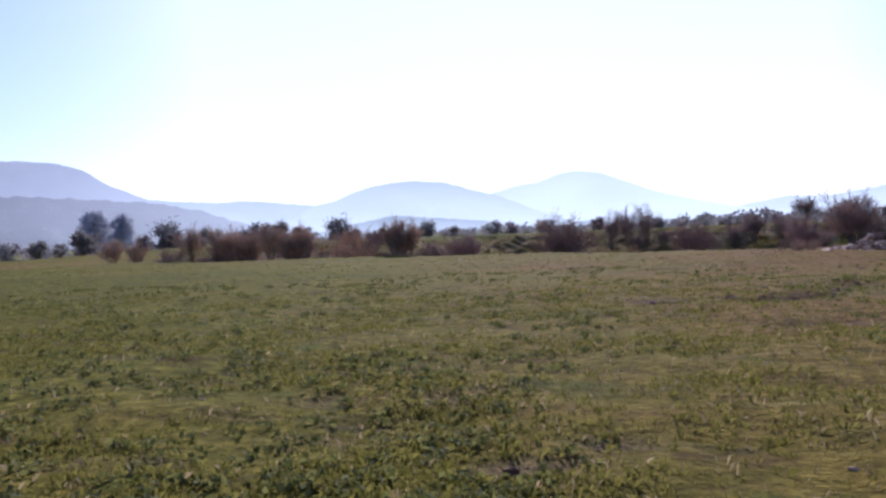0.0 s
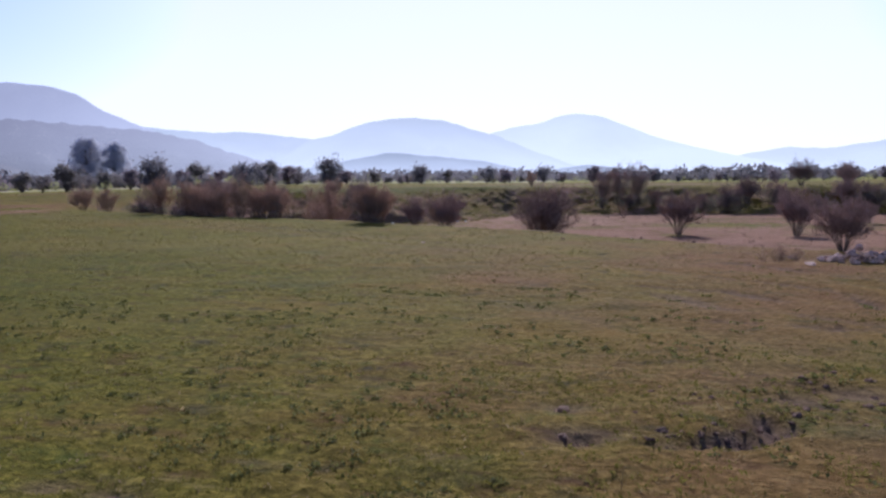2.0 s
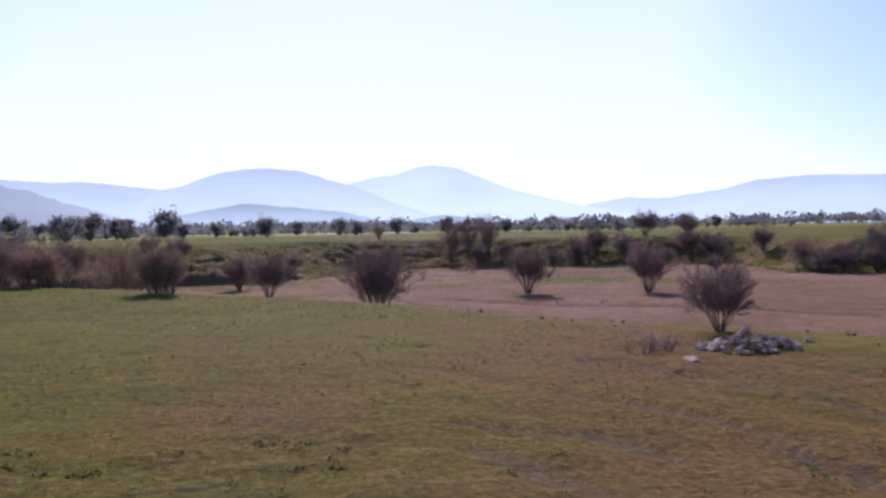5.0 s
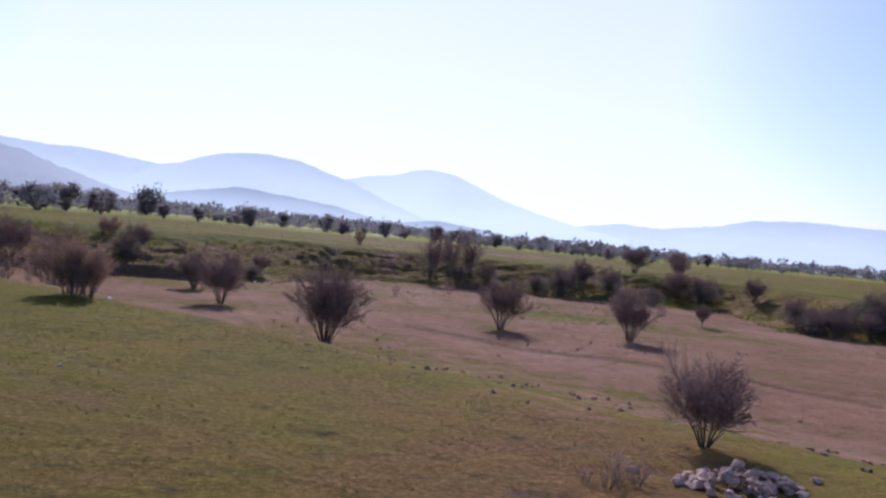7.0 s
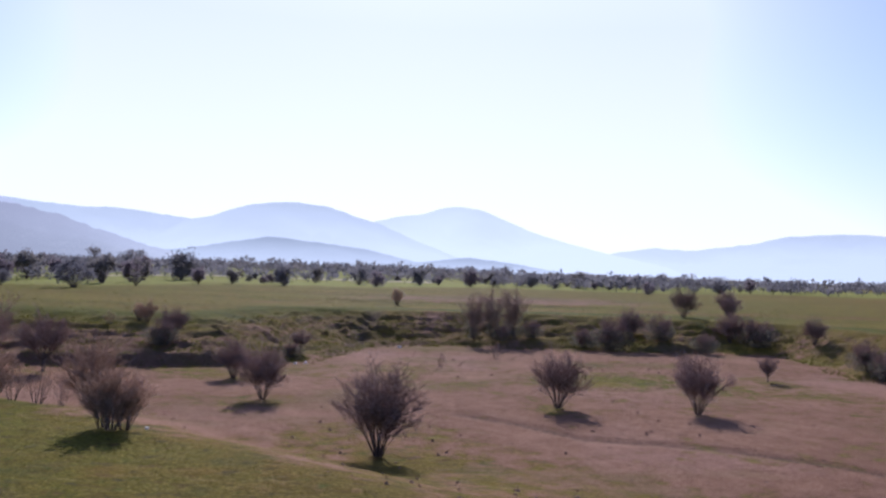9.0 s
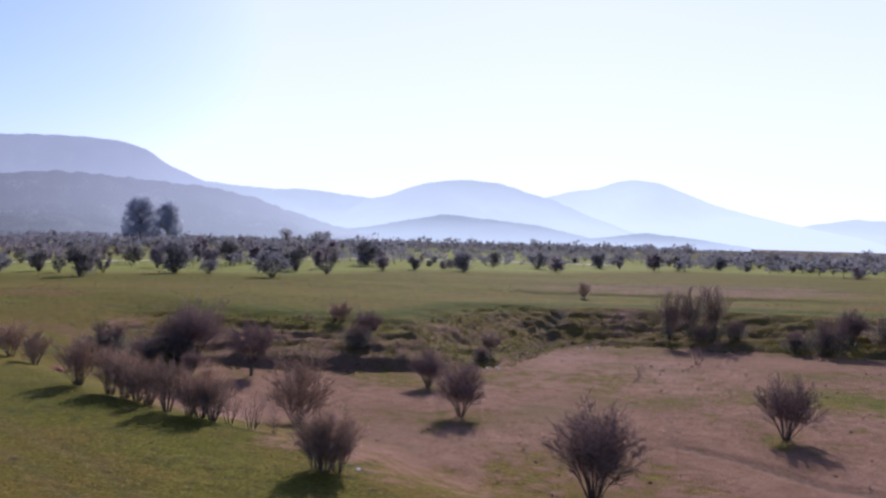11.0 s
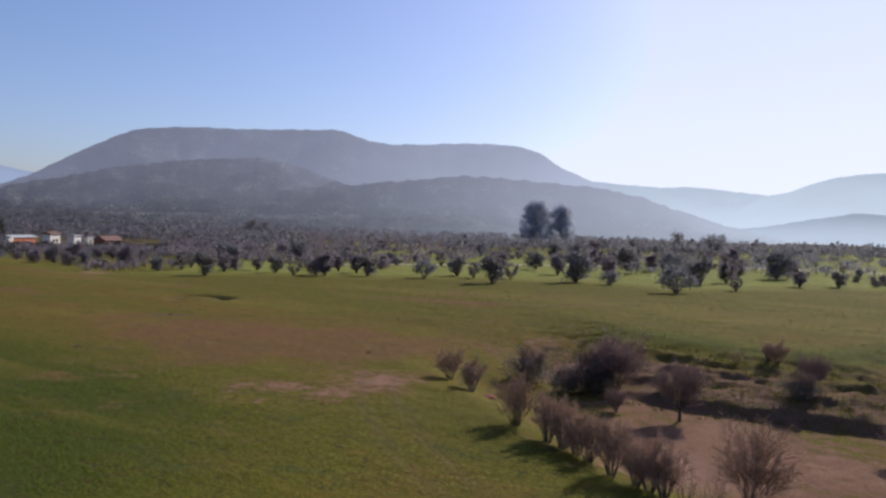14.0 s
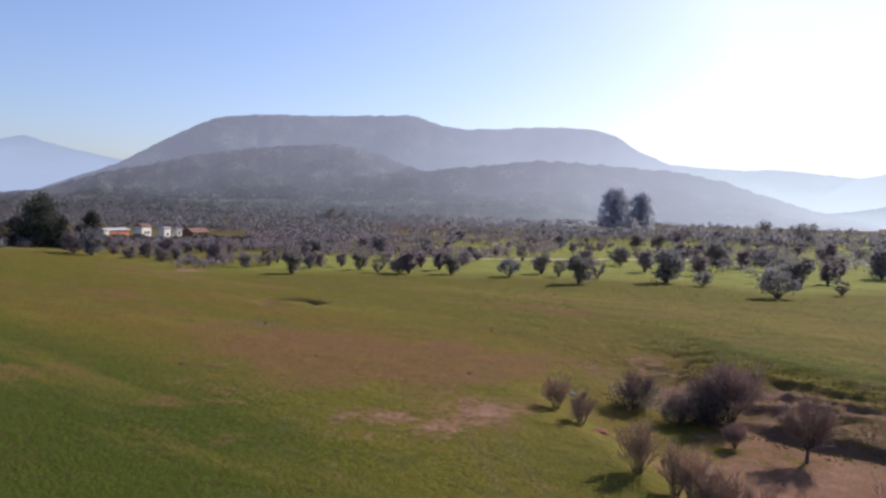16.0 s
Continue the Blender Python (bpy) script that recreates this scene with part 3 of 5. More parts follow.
    soil = smooth01(sf, -3.5, 9.0) * (1 - 0.42 * smooth01(x, -2, 4) * (1 - smooth01(sf, 8, 17))) * (1 - smooth01(sb, -1.0, 0.8)) * smooth01(x, -21, -13)
    patch = 0.8 * np.exp(-((x - 26) / 6.5) ** 2 - ((y - 61) / 5.0) ** 2) + 0.6 * np.exp(-((x - 36) / 6) ** 2 - ((y - 57) / 4) ** 2)
    soil = soil * (1 - 0.75 * np.clip(patch, 0, 1))
    bald = np.exp(-((x + 33) / 5) ** 2 - ((y - 46.5) / 3.5) ** 2) * 0.36 + np.exp(-((x + 28.5) / 4.5) ** 2 - ((y - 51) / 7.5) ** 2) * 0.42 + np.exp(-((x + 45.8) / 2.5) ** 2 - ((y - 45.1) / 2) ** 2) * 0.3
    bald = bald * (0.8 + 0.6 * value_noise(x * 0.35, y * 0.35, 95)) + 1.2 * np.exp(-((x + 113.7) / 3.0) ** 2 - ((y - 93.0) / 2.6) ** 2)
    bald = bald + np.exp(-((x - 40) / 22) ** 2 - ((y - 122) / 9) ** 2) * 0.5 + np.exp(-((x + 29) / 3) ** 2 - ((y - 56) / 6) ** 2) * 0.25
    shade_grass = np.zeros(x.shape)
    for px, py in SHRUB_SPOTS:
        shade_grass = np.maximum(shade_grass, np.exp(-(np.hypot(x - px, y - py + 0.7) / 1.7) ** 2))
    soil = np.clip(soil * (1 - 0.5 * np.exp(-((x - 6) / 11) ** 2 - ((y - 65) / 6) ** 2)) + 0.6 * plough * (0.6 + 0.6 * value_noise(x * 0.1, y * 0.4, 98)) + bald - 0.30 * shade_grass + 0.66 * smooth01(sb, -1.2, 0.0) * (1 - smooth01(sb, 4.5, 8.5)) * (0.5 + 0.5 * smooth01(-x, -4, 4)) * taper, 0, 1)
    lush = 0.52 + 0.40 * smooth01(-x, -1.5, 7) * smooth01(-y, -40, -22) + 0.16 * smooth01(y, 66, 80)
    # deeper green on the left; part of its darkness is lens vignetting painted in
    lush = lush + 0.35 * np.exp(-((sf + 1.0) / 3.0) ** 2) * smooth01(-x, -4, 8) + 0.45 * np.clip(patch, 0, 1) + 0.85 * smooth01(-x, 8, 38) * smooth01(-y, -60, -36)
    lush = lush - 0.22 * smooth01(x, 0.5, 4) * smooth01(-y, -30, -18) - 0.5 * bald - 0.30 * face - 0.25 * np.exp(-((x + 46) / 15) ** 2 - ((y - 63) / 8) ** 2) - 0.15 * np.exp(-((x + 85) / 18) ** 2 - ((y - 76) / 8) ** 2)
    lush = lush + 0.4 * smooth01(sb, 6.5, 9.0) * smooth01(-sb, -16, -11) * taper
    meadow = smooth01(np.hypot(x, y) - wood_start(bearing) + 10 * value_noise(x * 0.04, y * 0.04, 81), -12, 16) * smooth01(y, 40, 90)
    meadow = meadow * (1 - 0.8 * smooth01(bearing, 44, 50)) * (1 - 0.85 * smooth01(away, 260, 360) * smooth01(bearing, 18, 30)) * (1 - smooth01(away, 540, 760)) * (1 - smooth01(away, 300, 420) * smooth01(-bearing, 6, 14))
    rust = 1.1 * np.exp(-((x + 46) / 15) ** 2 - ((y - 57) / 10) ** 2) + 0.8 * np.exp(-((x + 38) / 10) ** 2 - ((y - 65) / 6) ** 2) + 0.7 * np.exp(-((x + 88) / 20) ** 2 - ((y - 66) / 5) ** 2) + 0.6 * np.exp(-((x + 43) / 18) ** 2 - ((y - 93) / 4) ** 2)
    rust = rust + 0.6 * np.exp(-((x + 120) / 30) ** 2 - ((y - 84 + (x + 120) * 0.1) / 5) ** 2)
    rust = rust + 0.50 * smooth01(x, -1, 3) * smooth01(-y, -32, -22) + 0.7 * np.exp(-((x - 55) / 25) ** 2 - ((y - 100) / 5) ** 2)
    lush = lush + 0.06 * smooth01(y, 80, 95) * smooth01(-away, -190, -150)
    return z, soil, np.clip(lush, 0, 1.2), np.clip(earth, 0, 1), meadow, np.clip(rust, 0, 1)


def height(x, y):
    return float(land(np.array([x]), np.array([y]))[0][0])


def heights(spots):
    return land(np.array([p[0] for p in spots], float), np.array([p[1] for p in spots], float))[0]


def graded(inner, lo, hi, grow=1.13):
    """Grid lines: the inner ones, then ever wider steps out to lo and hi."""
    out = list(inner)
    step = out[-1] - out[-2]
    while out[-1] < hi:
        step *= grow
        out.append(out[-1] + step)
    step = out[1] - out[0]
    while out[0] > lo:
        step *= grow
        out.insert(0, out[0] - step)
    return np.array(out)


def build_ground():
    xs = graded(np.concatenate([np.arange(-126, -78, 1.3), np.arange(-78, -38, 0.8), np.arange(-38, -26, 0.45), np.arange(-26, -4, 0.32), np.arange(-4, 7, 0.12), np.arange(7, 12, 0.16), np.arange(12, 62, 0.32)]), -4800, 4800)
    ys = graded(np.concatenate([np.arange(-2, 1.5, 0.45), np.arange(1.5, 10.5, 0.12), np.arange(10.5, 23, 0.18), np.arange(23, 60, 0.42), np.arange(60, 92, 0.27), np.arange(92, 132, 0.65)]), -4800, 4800)
    gx, gy = np.meshgrid(xs, ys)
    gz, soil, lush, earth, meadow, rust = land(gx, gy)
    nx, ny = len(xs), len(ys)
    idx = np.arange(nx * ny).reshape(ny, nx)
    quads = np.stack([idx[:-1, :-1], idx[:-1, 1:], idx[1:, 1:], idx[1:, :-1]], -1).reshape(-1, 4)
    me = bpy.data.meshes.new("ground")
    me.vertices.add(nx * ny)
    me.vertices.foreach_set("co", np.stack([gx, gy, gz], -1).ravel())
    me.loops.add(len(quads) * 4)
    me.loops.foreach_set("vertex_index", quads.ravel())
    me.polygons.add(len(quads))
    me.polygons.foreach_set("loop_start", np.arange(len(quads)) * 4)
    me.polygons.foreach_set("use_smooth", np.ones(len(quads), bool))
    me.update(calc_edges=True)
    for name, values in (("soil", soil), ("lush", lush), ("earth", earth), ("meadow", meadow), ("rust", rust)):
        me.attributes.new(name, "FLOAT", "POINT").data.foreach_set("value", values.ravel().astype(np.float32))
    me.materials.append(M_GROUND)
    ob = new("ground", me)
    tagged(ob, "winter pasture with a dry reddish stream bed", "ground", kind="structure")


build_ground()


def dirt_track(label, line, width):
    """A strip of pale trodden earth lying on the grass."""
    verts, faces = [], []
    pts = []
    for (ax, ay), (bx, by) in zip(line, line[1:]):
        n = int(math.hypot(bx - ax, by - ay) / 3) + 1
        pts += [(ax + (bx - ax) * k / n, ay + (by - ay) * k / n) for k in range(n)]
    for i, (x, y) in enumerate(pts):
        qx, qy = pts[min(i + 1, len(pts) - 1)]
        px, py = pts[max(i - 1, 0)]
        ln = math.hypot(qx - px, qy - py)
        nx, ny = -(qy - py) / ln, (qx - px) / ln
        w = width * (0.5 + 0.12 * float(value_noise(i * 0.7, 0.0, 55)))
        sway = 0.8 * float(value_noise(i * 0.15, 0.0, 56))
        for k in (-1, -0.3, 0.3, 1):
            vx, vy = x + nx * (w * k + sway), y + ny * (w * k + sway)
            verts.append((vx, vy, height(vx, vy) + (0.16 if abs(k) < 1 else -0.05)))
    for i in range(len(pts) - 1):
        for k in range(3):
            q = i * 4 + k
            faces.append((q, q + 1, q + 5, q + 4))
    ob = new("dirt_track", mesh_of("dirt_track", verts, faces, M_TRACK, True))
    tagged(ob, label, "track", kind="structure")


dirt_track("pale dirt track across the green meadow", [(-122, 150), (-93, 186), (-76, 212), (-52, 229), (-31, 233), (0, 236), (40, 240)], 2.2)


# ---------------------------------------------------------------- hills on the horizon
def build_ridge(label, crest, far, foot, material, rough, seed):
    """A long hill: its crest's bearing and rise in degrees, how far off the crest and the foot are."""
    az = np.array([c[0] for c in crest], float)
    el = np.array([c[1] for c in crest], float)
    lo, hi = az.min(), az.max()
    steps = int((hi - lo) / 0.16)
    a = np.linspace(lo, hi, steps)
    order = np.argsort(az)
    dense = np.interp(np.linspace(lo - 2, hi + 2, steps * 2), az[order], el[order])
    width = max(3, int(0.9 / 0.16))
    kern = np.hanning(width * 2 + 3)[1:-1]
    dense = np.convolve(np.pad(dense, width, "edge"), kern / kern.sum(), "valid")
    e = np.interp(a, np.linspace(lo - 2, hi + 2, len(dense)), dense)
    e = e + rough * (value_noise(a * 2.2, a * 0, seed) * 0.04 + value_noise(a * 7, a * 0, seed + 1) * 0.012)
    rows = np.concatenate([np.linspace(0, 1, 32), [1.25, 1.6]])
    bb, kk = np.meshgrid(np.radians(a), rows, indexing="ij")
    top = np.maximum(far * np.tan(np.radians(e)), 0)[:, None] + 6
    dd = foot + (far - foot) * kk
    wx, wy = -np.sin(bb) * dd, np.cos(bb) * dd
    arc = bb * far
    gully = np.abs(value_noise(arc / 190 + 0.4 * value_noise(arc / 300, kk * 2, seed + 5), kk * 0.8, seed)) * 0.42 + np.abs(value_noise(arc / 75, kk * 1.6, seed + 1)) * 0.20
    folds = gully - 0.25 + value_noise(wx / 42, wy / 60, seed + 2) * 0.06
    front = top * kk ** 1.2 * (1 + rough * folds * 4 * kk * (1 - kk).clip(0)) - 4 * (1 - kk)
    hh = np.where(kk <= 1, front, top * (1.6 - kk) / 0.6 - 4)
    verts, faces = np.stack([wx, wy, hh], -1).reshape(-1, 3).tolist(), []
    n = len(rows)
    for i in range(len(a) - 1):
        for k in range(n - 1):
            q = i * n + k
            faces.append((q, q + 1, q + n + 1, q + n))
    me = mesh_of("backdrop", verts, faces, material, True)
    me.attributes.new("lay", "FLOAT_VECTOR", "POINT").data.foreach_set("vector", np.stack([arc, hh * 1.5, dd * 0.12], -1).ravel().astype(np.float32))
    ob = new("backdrop", me)
    tagged(ob, label, "hill", kind="structure")
    # scattered scrub standing up on the lower slopes, in the hill's own haze-emitting material
    if far in (2400, 1950, 1400, 1000):
        r = random.Random(seed)
        leaf = Builder()
        for _ in range(2600 if far > 2300 else 1800):
            i, k = r.randrange(len(a) - 1), r.randrange(2, len(rows) - 2)
            c = Vector(verts[i * n + k]).lerp(Vector(verts[(i + 1) * n + k - 1]), r.random())
            if value_noise(arc[i, 0] / 90, c.z / 18, seed + 9) + r.uniform(-0.6, 0.6) < 0 or c.z < 0 or (far == 1000 and math.atan2(-c.x, c.y) < 0.42):
                continue
            size = r.uniform(2.0, 4.2)
            for _ in range(5):
                leaf.leaf(c + Vector((r.gauss(0, 0.5), r.gauss(0, 0.5), r.uniform(0.1, 0.7))) * size, size * 0.75, r)
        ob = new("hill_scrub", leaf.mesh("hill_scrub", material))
        tagged(ob, "dark scattered scrub on the mountain's slopes", "scrub", kind="stuff")


# each hill's third colour is the haze it emits
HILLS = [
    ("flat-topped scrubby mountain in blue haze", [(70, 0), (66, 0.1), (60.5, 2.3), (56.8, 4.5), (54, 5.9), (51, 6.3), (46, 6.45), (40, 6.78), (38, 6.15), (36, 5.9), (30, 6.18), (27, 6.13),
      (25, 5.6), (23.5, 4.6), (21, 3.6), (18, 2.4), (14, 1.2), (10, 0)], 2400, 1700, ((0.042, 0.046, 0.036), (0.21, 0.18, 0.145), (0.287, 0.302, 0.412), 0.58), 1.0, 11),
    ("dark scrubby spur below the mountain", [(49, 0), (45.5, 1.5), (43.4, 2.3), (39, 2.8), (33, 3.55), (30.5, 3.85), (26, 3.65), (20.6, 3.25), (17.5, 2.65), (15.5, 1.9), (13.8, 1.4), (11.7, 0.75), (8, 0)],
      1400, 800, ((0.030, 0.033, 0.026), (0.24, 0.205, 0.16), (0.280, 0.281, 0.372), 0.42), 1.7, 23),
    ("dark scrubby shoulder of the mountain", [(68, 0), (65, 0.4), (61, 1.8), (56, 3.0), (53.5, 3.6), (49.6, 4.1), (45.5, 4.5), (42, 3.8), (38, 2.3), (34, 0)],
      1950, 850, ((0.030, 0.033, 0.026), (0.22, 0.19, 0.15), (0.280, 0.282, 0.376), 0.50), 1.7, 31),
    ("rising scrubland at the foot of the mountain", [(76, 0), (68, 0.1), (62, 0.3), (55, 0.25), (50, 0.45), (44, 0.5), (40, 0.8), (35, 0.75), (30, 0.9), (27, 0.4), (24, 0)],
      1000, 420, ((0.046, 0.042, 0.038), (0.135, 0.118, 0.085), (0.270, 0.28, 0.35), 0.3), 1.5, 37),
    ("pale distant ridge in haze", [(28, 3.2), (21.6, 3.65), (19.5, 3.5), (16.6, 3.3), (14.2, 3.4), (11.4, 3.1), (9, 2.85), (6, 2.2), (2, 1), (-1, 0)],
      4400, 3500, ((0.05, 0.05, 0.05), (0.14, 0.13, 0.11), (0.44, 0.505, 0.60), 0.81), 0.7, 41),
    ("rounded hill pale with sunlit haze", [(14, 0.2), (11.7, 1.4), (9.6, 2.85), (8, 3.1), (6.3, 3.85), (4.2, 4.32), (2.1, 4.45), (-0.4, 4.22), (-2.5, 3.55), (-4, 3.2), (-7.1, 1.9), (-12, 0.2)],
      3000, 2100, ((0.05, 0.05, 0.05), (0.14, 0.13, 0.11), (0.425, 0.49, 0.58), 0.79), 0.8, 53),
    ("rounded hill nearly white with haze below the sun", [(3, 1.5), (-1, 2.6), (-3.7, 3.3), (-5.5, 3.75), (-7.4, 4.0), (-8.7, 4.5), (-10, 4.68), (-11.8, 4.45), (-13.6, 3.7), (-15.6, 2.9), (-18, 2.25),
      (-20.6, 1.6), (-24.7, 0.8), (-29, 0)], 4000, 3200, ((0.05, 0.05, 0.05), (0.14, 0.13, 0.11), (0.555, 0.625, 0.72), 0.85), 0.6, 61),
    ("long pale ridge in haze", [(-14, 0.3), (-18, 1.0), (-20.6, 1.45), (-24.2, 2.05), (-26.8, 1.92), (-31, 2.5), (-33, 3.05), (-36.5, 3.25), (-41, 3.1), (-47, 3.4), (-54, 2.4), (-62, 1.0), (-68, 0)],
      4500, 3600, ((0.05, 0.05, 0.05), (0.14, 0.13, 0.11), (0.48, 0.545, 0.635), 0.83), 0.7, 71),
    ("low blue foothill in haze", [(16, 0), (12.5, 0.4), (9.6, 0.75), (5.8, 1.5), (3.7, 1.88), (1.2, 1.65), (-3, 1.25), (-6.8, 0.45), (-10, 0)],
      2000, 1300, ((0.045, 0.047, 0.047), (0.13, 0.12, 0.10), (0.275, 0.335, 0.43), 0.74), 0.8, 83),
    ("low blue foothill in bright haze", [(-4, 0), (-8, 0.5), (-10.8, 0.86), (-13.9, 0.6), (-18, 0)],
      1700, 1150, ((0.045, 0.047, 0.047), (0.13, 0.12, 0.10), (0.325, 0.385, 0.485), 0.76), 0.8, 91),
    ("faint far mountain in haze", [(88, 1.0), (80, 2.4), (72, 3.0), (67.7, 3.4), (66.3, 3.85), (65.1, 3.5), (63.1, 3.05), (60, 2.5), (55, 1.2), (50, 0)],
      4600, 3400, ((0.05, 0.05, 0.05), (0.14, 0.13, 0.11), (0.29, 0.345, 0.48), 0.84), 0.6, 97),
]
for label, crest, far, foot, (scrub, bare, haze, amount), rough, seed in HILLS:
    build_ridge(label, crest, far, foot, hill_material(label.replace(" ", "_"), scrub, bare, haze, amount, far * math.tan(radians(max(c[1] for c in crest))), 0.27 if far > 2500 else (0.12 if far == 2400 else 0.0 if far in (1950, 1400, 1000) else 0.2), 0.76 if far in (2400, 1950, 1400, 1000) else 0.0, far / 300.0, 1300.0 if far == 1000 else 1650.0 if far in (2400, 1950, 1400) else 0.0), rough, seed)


# ---------------------------------------------------------------- shrubs and trees
def jitter(rng, amount):
    return Vector((rng.gauss(0, amount), rng.gauss(0, amount), rng.gauss(0, amount * 0.7)))


def bare_shrub_meshes(seed, height_m, width_m, stems, twig_material, fan=1.0, side=10, sub=8, fine=5, leaves=0, leaf_material=None, trunk=0.0, leaf_top=0.75, flare=0.0):
    """A broom of many straight stems fanning from the base, each breaking into fine twigs."""
    rng = random.Random(seed)
    stem, twig, leaf = Builder(), Builder(), Builder()
    if trunk:
        stem.tube([Vector((0, 0, -0.15)), Vector((0.04, 0, trunk * 0.5)), Vector((0.0, 0.05, trunk + 0.05))], [0.12, 0.095, 0.085], 7)
    most = math.atan2(width_m * 0.5, (height_m - trunk) * 0.72) * fan
    for i in range(stems):
        ang = 2 * math.pi * i / stems * 2.4 + rng.uniform(-0.3, 0.3)
        lean = most * ((i + 0.5) / stems) ** 0.6 * rng.uniform(0.8, 1.12)
        d = Vector((math.cos(ang) * math.sin(lean), math.sin(ang) * math.sin(lean), math.cos(lean)))
        ln = (height_m - trunk) * (1 - 0.22 * (lean / most) ** 2) * rng.uniform(0.70, 0.9)
        foot = 0.03 if trunk else 0.10
        p = Vector((math.cos(ang) * foot, math.sin(ang) * foot, trunk - 0.04 if trunk else -0.1))
        pts = [p]
        way = (d + Vector((0, 0, 1.6 * flare))).normalized()
        for k in range(4):
            way = (way + d * 0.75 * flare + jitter(rng, 0.07) + Vector((0, 0, 0.05 - 0.22 * flare))).normalized()
            pts.append(pts[-1] + way * ln / 4)
        r0 = rng.uniform(0.014, 0.030) * (height_m / 3) ** 0.5
        stem.tube(pts, [r0, r0 * 0.8, r0 * 0.58, r0 * 0.36, r0 * 0.15], 4)
        for _ in range(side):
            k = rng.uniform(0.22 + 0.12 * flare, 1.0)
            q = min(int(k * 4), 3)
            at = pts[q].lerp(pts[q + 1], k * 4 - q)
            out = ((pts[q + 1] - pts[q]).normalized() + jitter(rng, 0.42)).normalized()
            l1 = ln * (0.52 - 0.25 * k) * rng.uniform(0.7, 1.15)
            twig.spike(at, at + out * l1, 0.0105)
            for _ in range(sub):
                m = at + out * l1 * rng.uniform(0.2, 1.0)
                o = (out + jitter(rng, 0.48)).normalized()
                l2 = l1 * rng.uniform(0.35, 0.65)
                twig.spike(m, m + o * l2, 0.0085)
                for _ in range(fine):
                    f = m + o * l2 * rng.uniform(0.2, 1.0)
                    w = (o + jitter(rng, 0.6)).normalized()
                    twig.spike(f, f + w * l2 * rng.uniform(0.35, 0.75), 0.0092)
    lv = None
    if leaves:
        for _ in range(leaves):
            r = rng.random() ** 0.4
            ang, up = rng.uniform(0, 6.28), rng.uniform(0.03, 1)
            spread = width_m * 0.5 * r * (0.6 + 0.5 * math.sin(up * math.pi * 0.8)) * (1 + 0.3 * math.sin(ang * 3 + seed))
            leaf.leaf(Vector((math.cos(ang) * spread, math.sin(ang) * spread, up * height_m * leaf_top)), 0.13, rng)
        lv = leaf.mesh("leaves", leaf_material)
    return stem.mesh("trunk", M_BARK, True), twig.mesh("crown", twig_material), lv


def make_thing(name, meshes, names, label, category, group=""):
    """The first of a kind, at the origin; its copies share its meshes."""
    root = new(name)
    root.empty_display_size = 0.3
    for me, nm in zip(meshes, names):
        if me:
            part(nm, me, root)
    tagged(root, label, category, group)
    return root


def remove_thing(root):
    for o in list(root.children_recursive) + [root]:
        bpy.data.objects.remove(o)


def put(root, x, y, turn=0.0, size=1.0, sink=0.0, stretch=1.0, label=""):
    m = Matrix.Translation((x, y, height(x, y) - sink)) @ Matrix.Rotation(turn, 4, "Z")
    c = copy_thing(root, m)
    c.scale = (size, size, size * stretch)
    if label:
        c["label"] = label
    return c


NAMES = ("trunk", "crown", "leaves")
rng = random.Random(5)
VASE = [make_thing("shrub", bare_shrub_meshes(100 + i, 3.0, 3.4, 27, M_TWIG, side=9, sub=8, fine=3, flare=(0.8, 0.6, 1.0, 0.7)[i]), NAMES, "bare vase-shaped thorn shrub with purplish twigs", "shrub", "bare shrubs on the stream bed") for i in range(4)]
OPEN = [make_thing("shrub", bare_shrub_meshes(120 + i, 3.0, 4.2, 20, M_TWIG_PALE, side=9, sub=7, fine=3), NAMES, "open spreading bare shrub with pale branches", "shrub", "bare shrubs on the stream bed") for i in range(1)]
ROUND = [make_thing("shrub", bare_shrub_meshes(130 + i, 3.6, 4.0, 24, M_TWIG, trunk=0.75, fan=1.15, fine=3), NAMES, "round-crowned bare thorn tree on a short trunk", "shrub", "bare shrubs on the stream bed") for i in range(2)]
UPRIGHT = [make_thing("shrub", bare_shrub_meshes(140 + i, 2.0, 1.35, 19, M_TWIG_PALE, side=8, sub=6, fine=2), NAMES, "thin upright bare shrub at the field's edge", "shrub", "bare shrubs in a row") for i in range(4)]
LEAFY = [make_thing("bush", bare_shrub_meshes(150 + i, 2.4, 2.9, 16, M_TWIG, fine=3, leaves=1700, leaf_material=M_LEAF_DARK, leaf_top=0.6), NAMES, "dark leafy bush with twiggy top on the bank", "bush", "dark bushes on the bank") for i in range(3)]
COLUMN = [make_thing("tree", bare_shrub_meshes(160 + i, 4.4, 1.5, 10, M_TWIG, fine=3, leaves=500, leaf_material=M_LEAF_DARK, leaf_top=0.55), NAMES, "slender half-bare tree standing on the stream bank", "tree", "slender trees on the bank") for i in range(2)]
SAPLING = [make_thing("shrub", bare_shrub_meshes(170 + i, 1.5, 0.9, 6, M_TWIG_PALE, side=5, sub=3, fine=2), NAMES, "small spindly bare shrub in the grass", "shrub", "small shrubs on the plain") for i in range(2)]

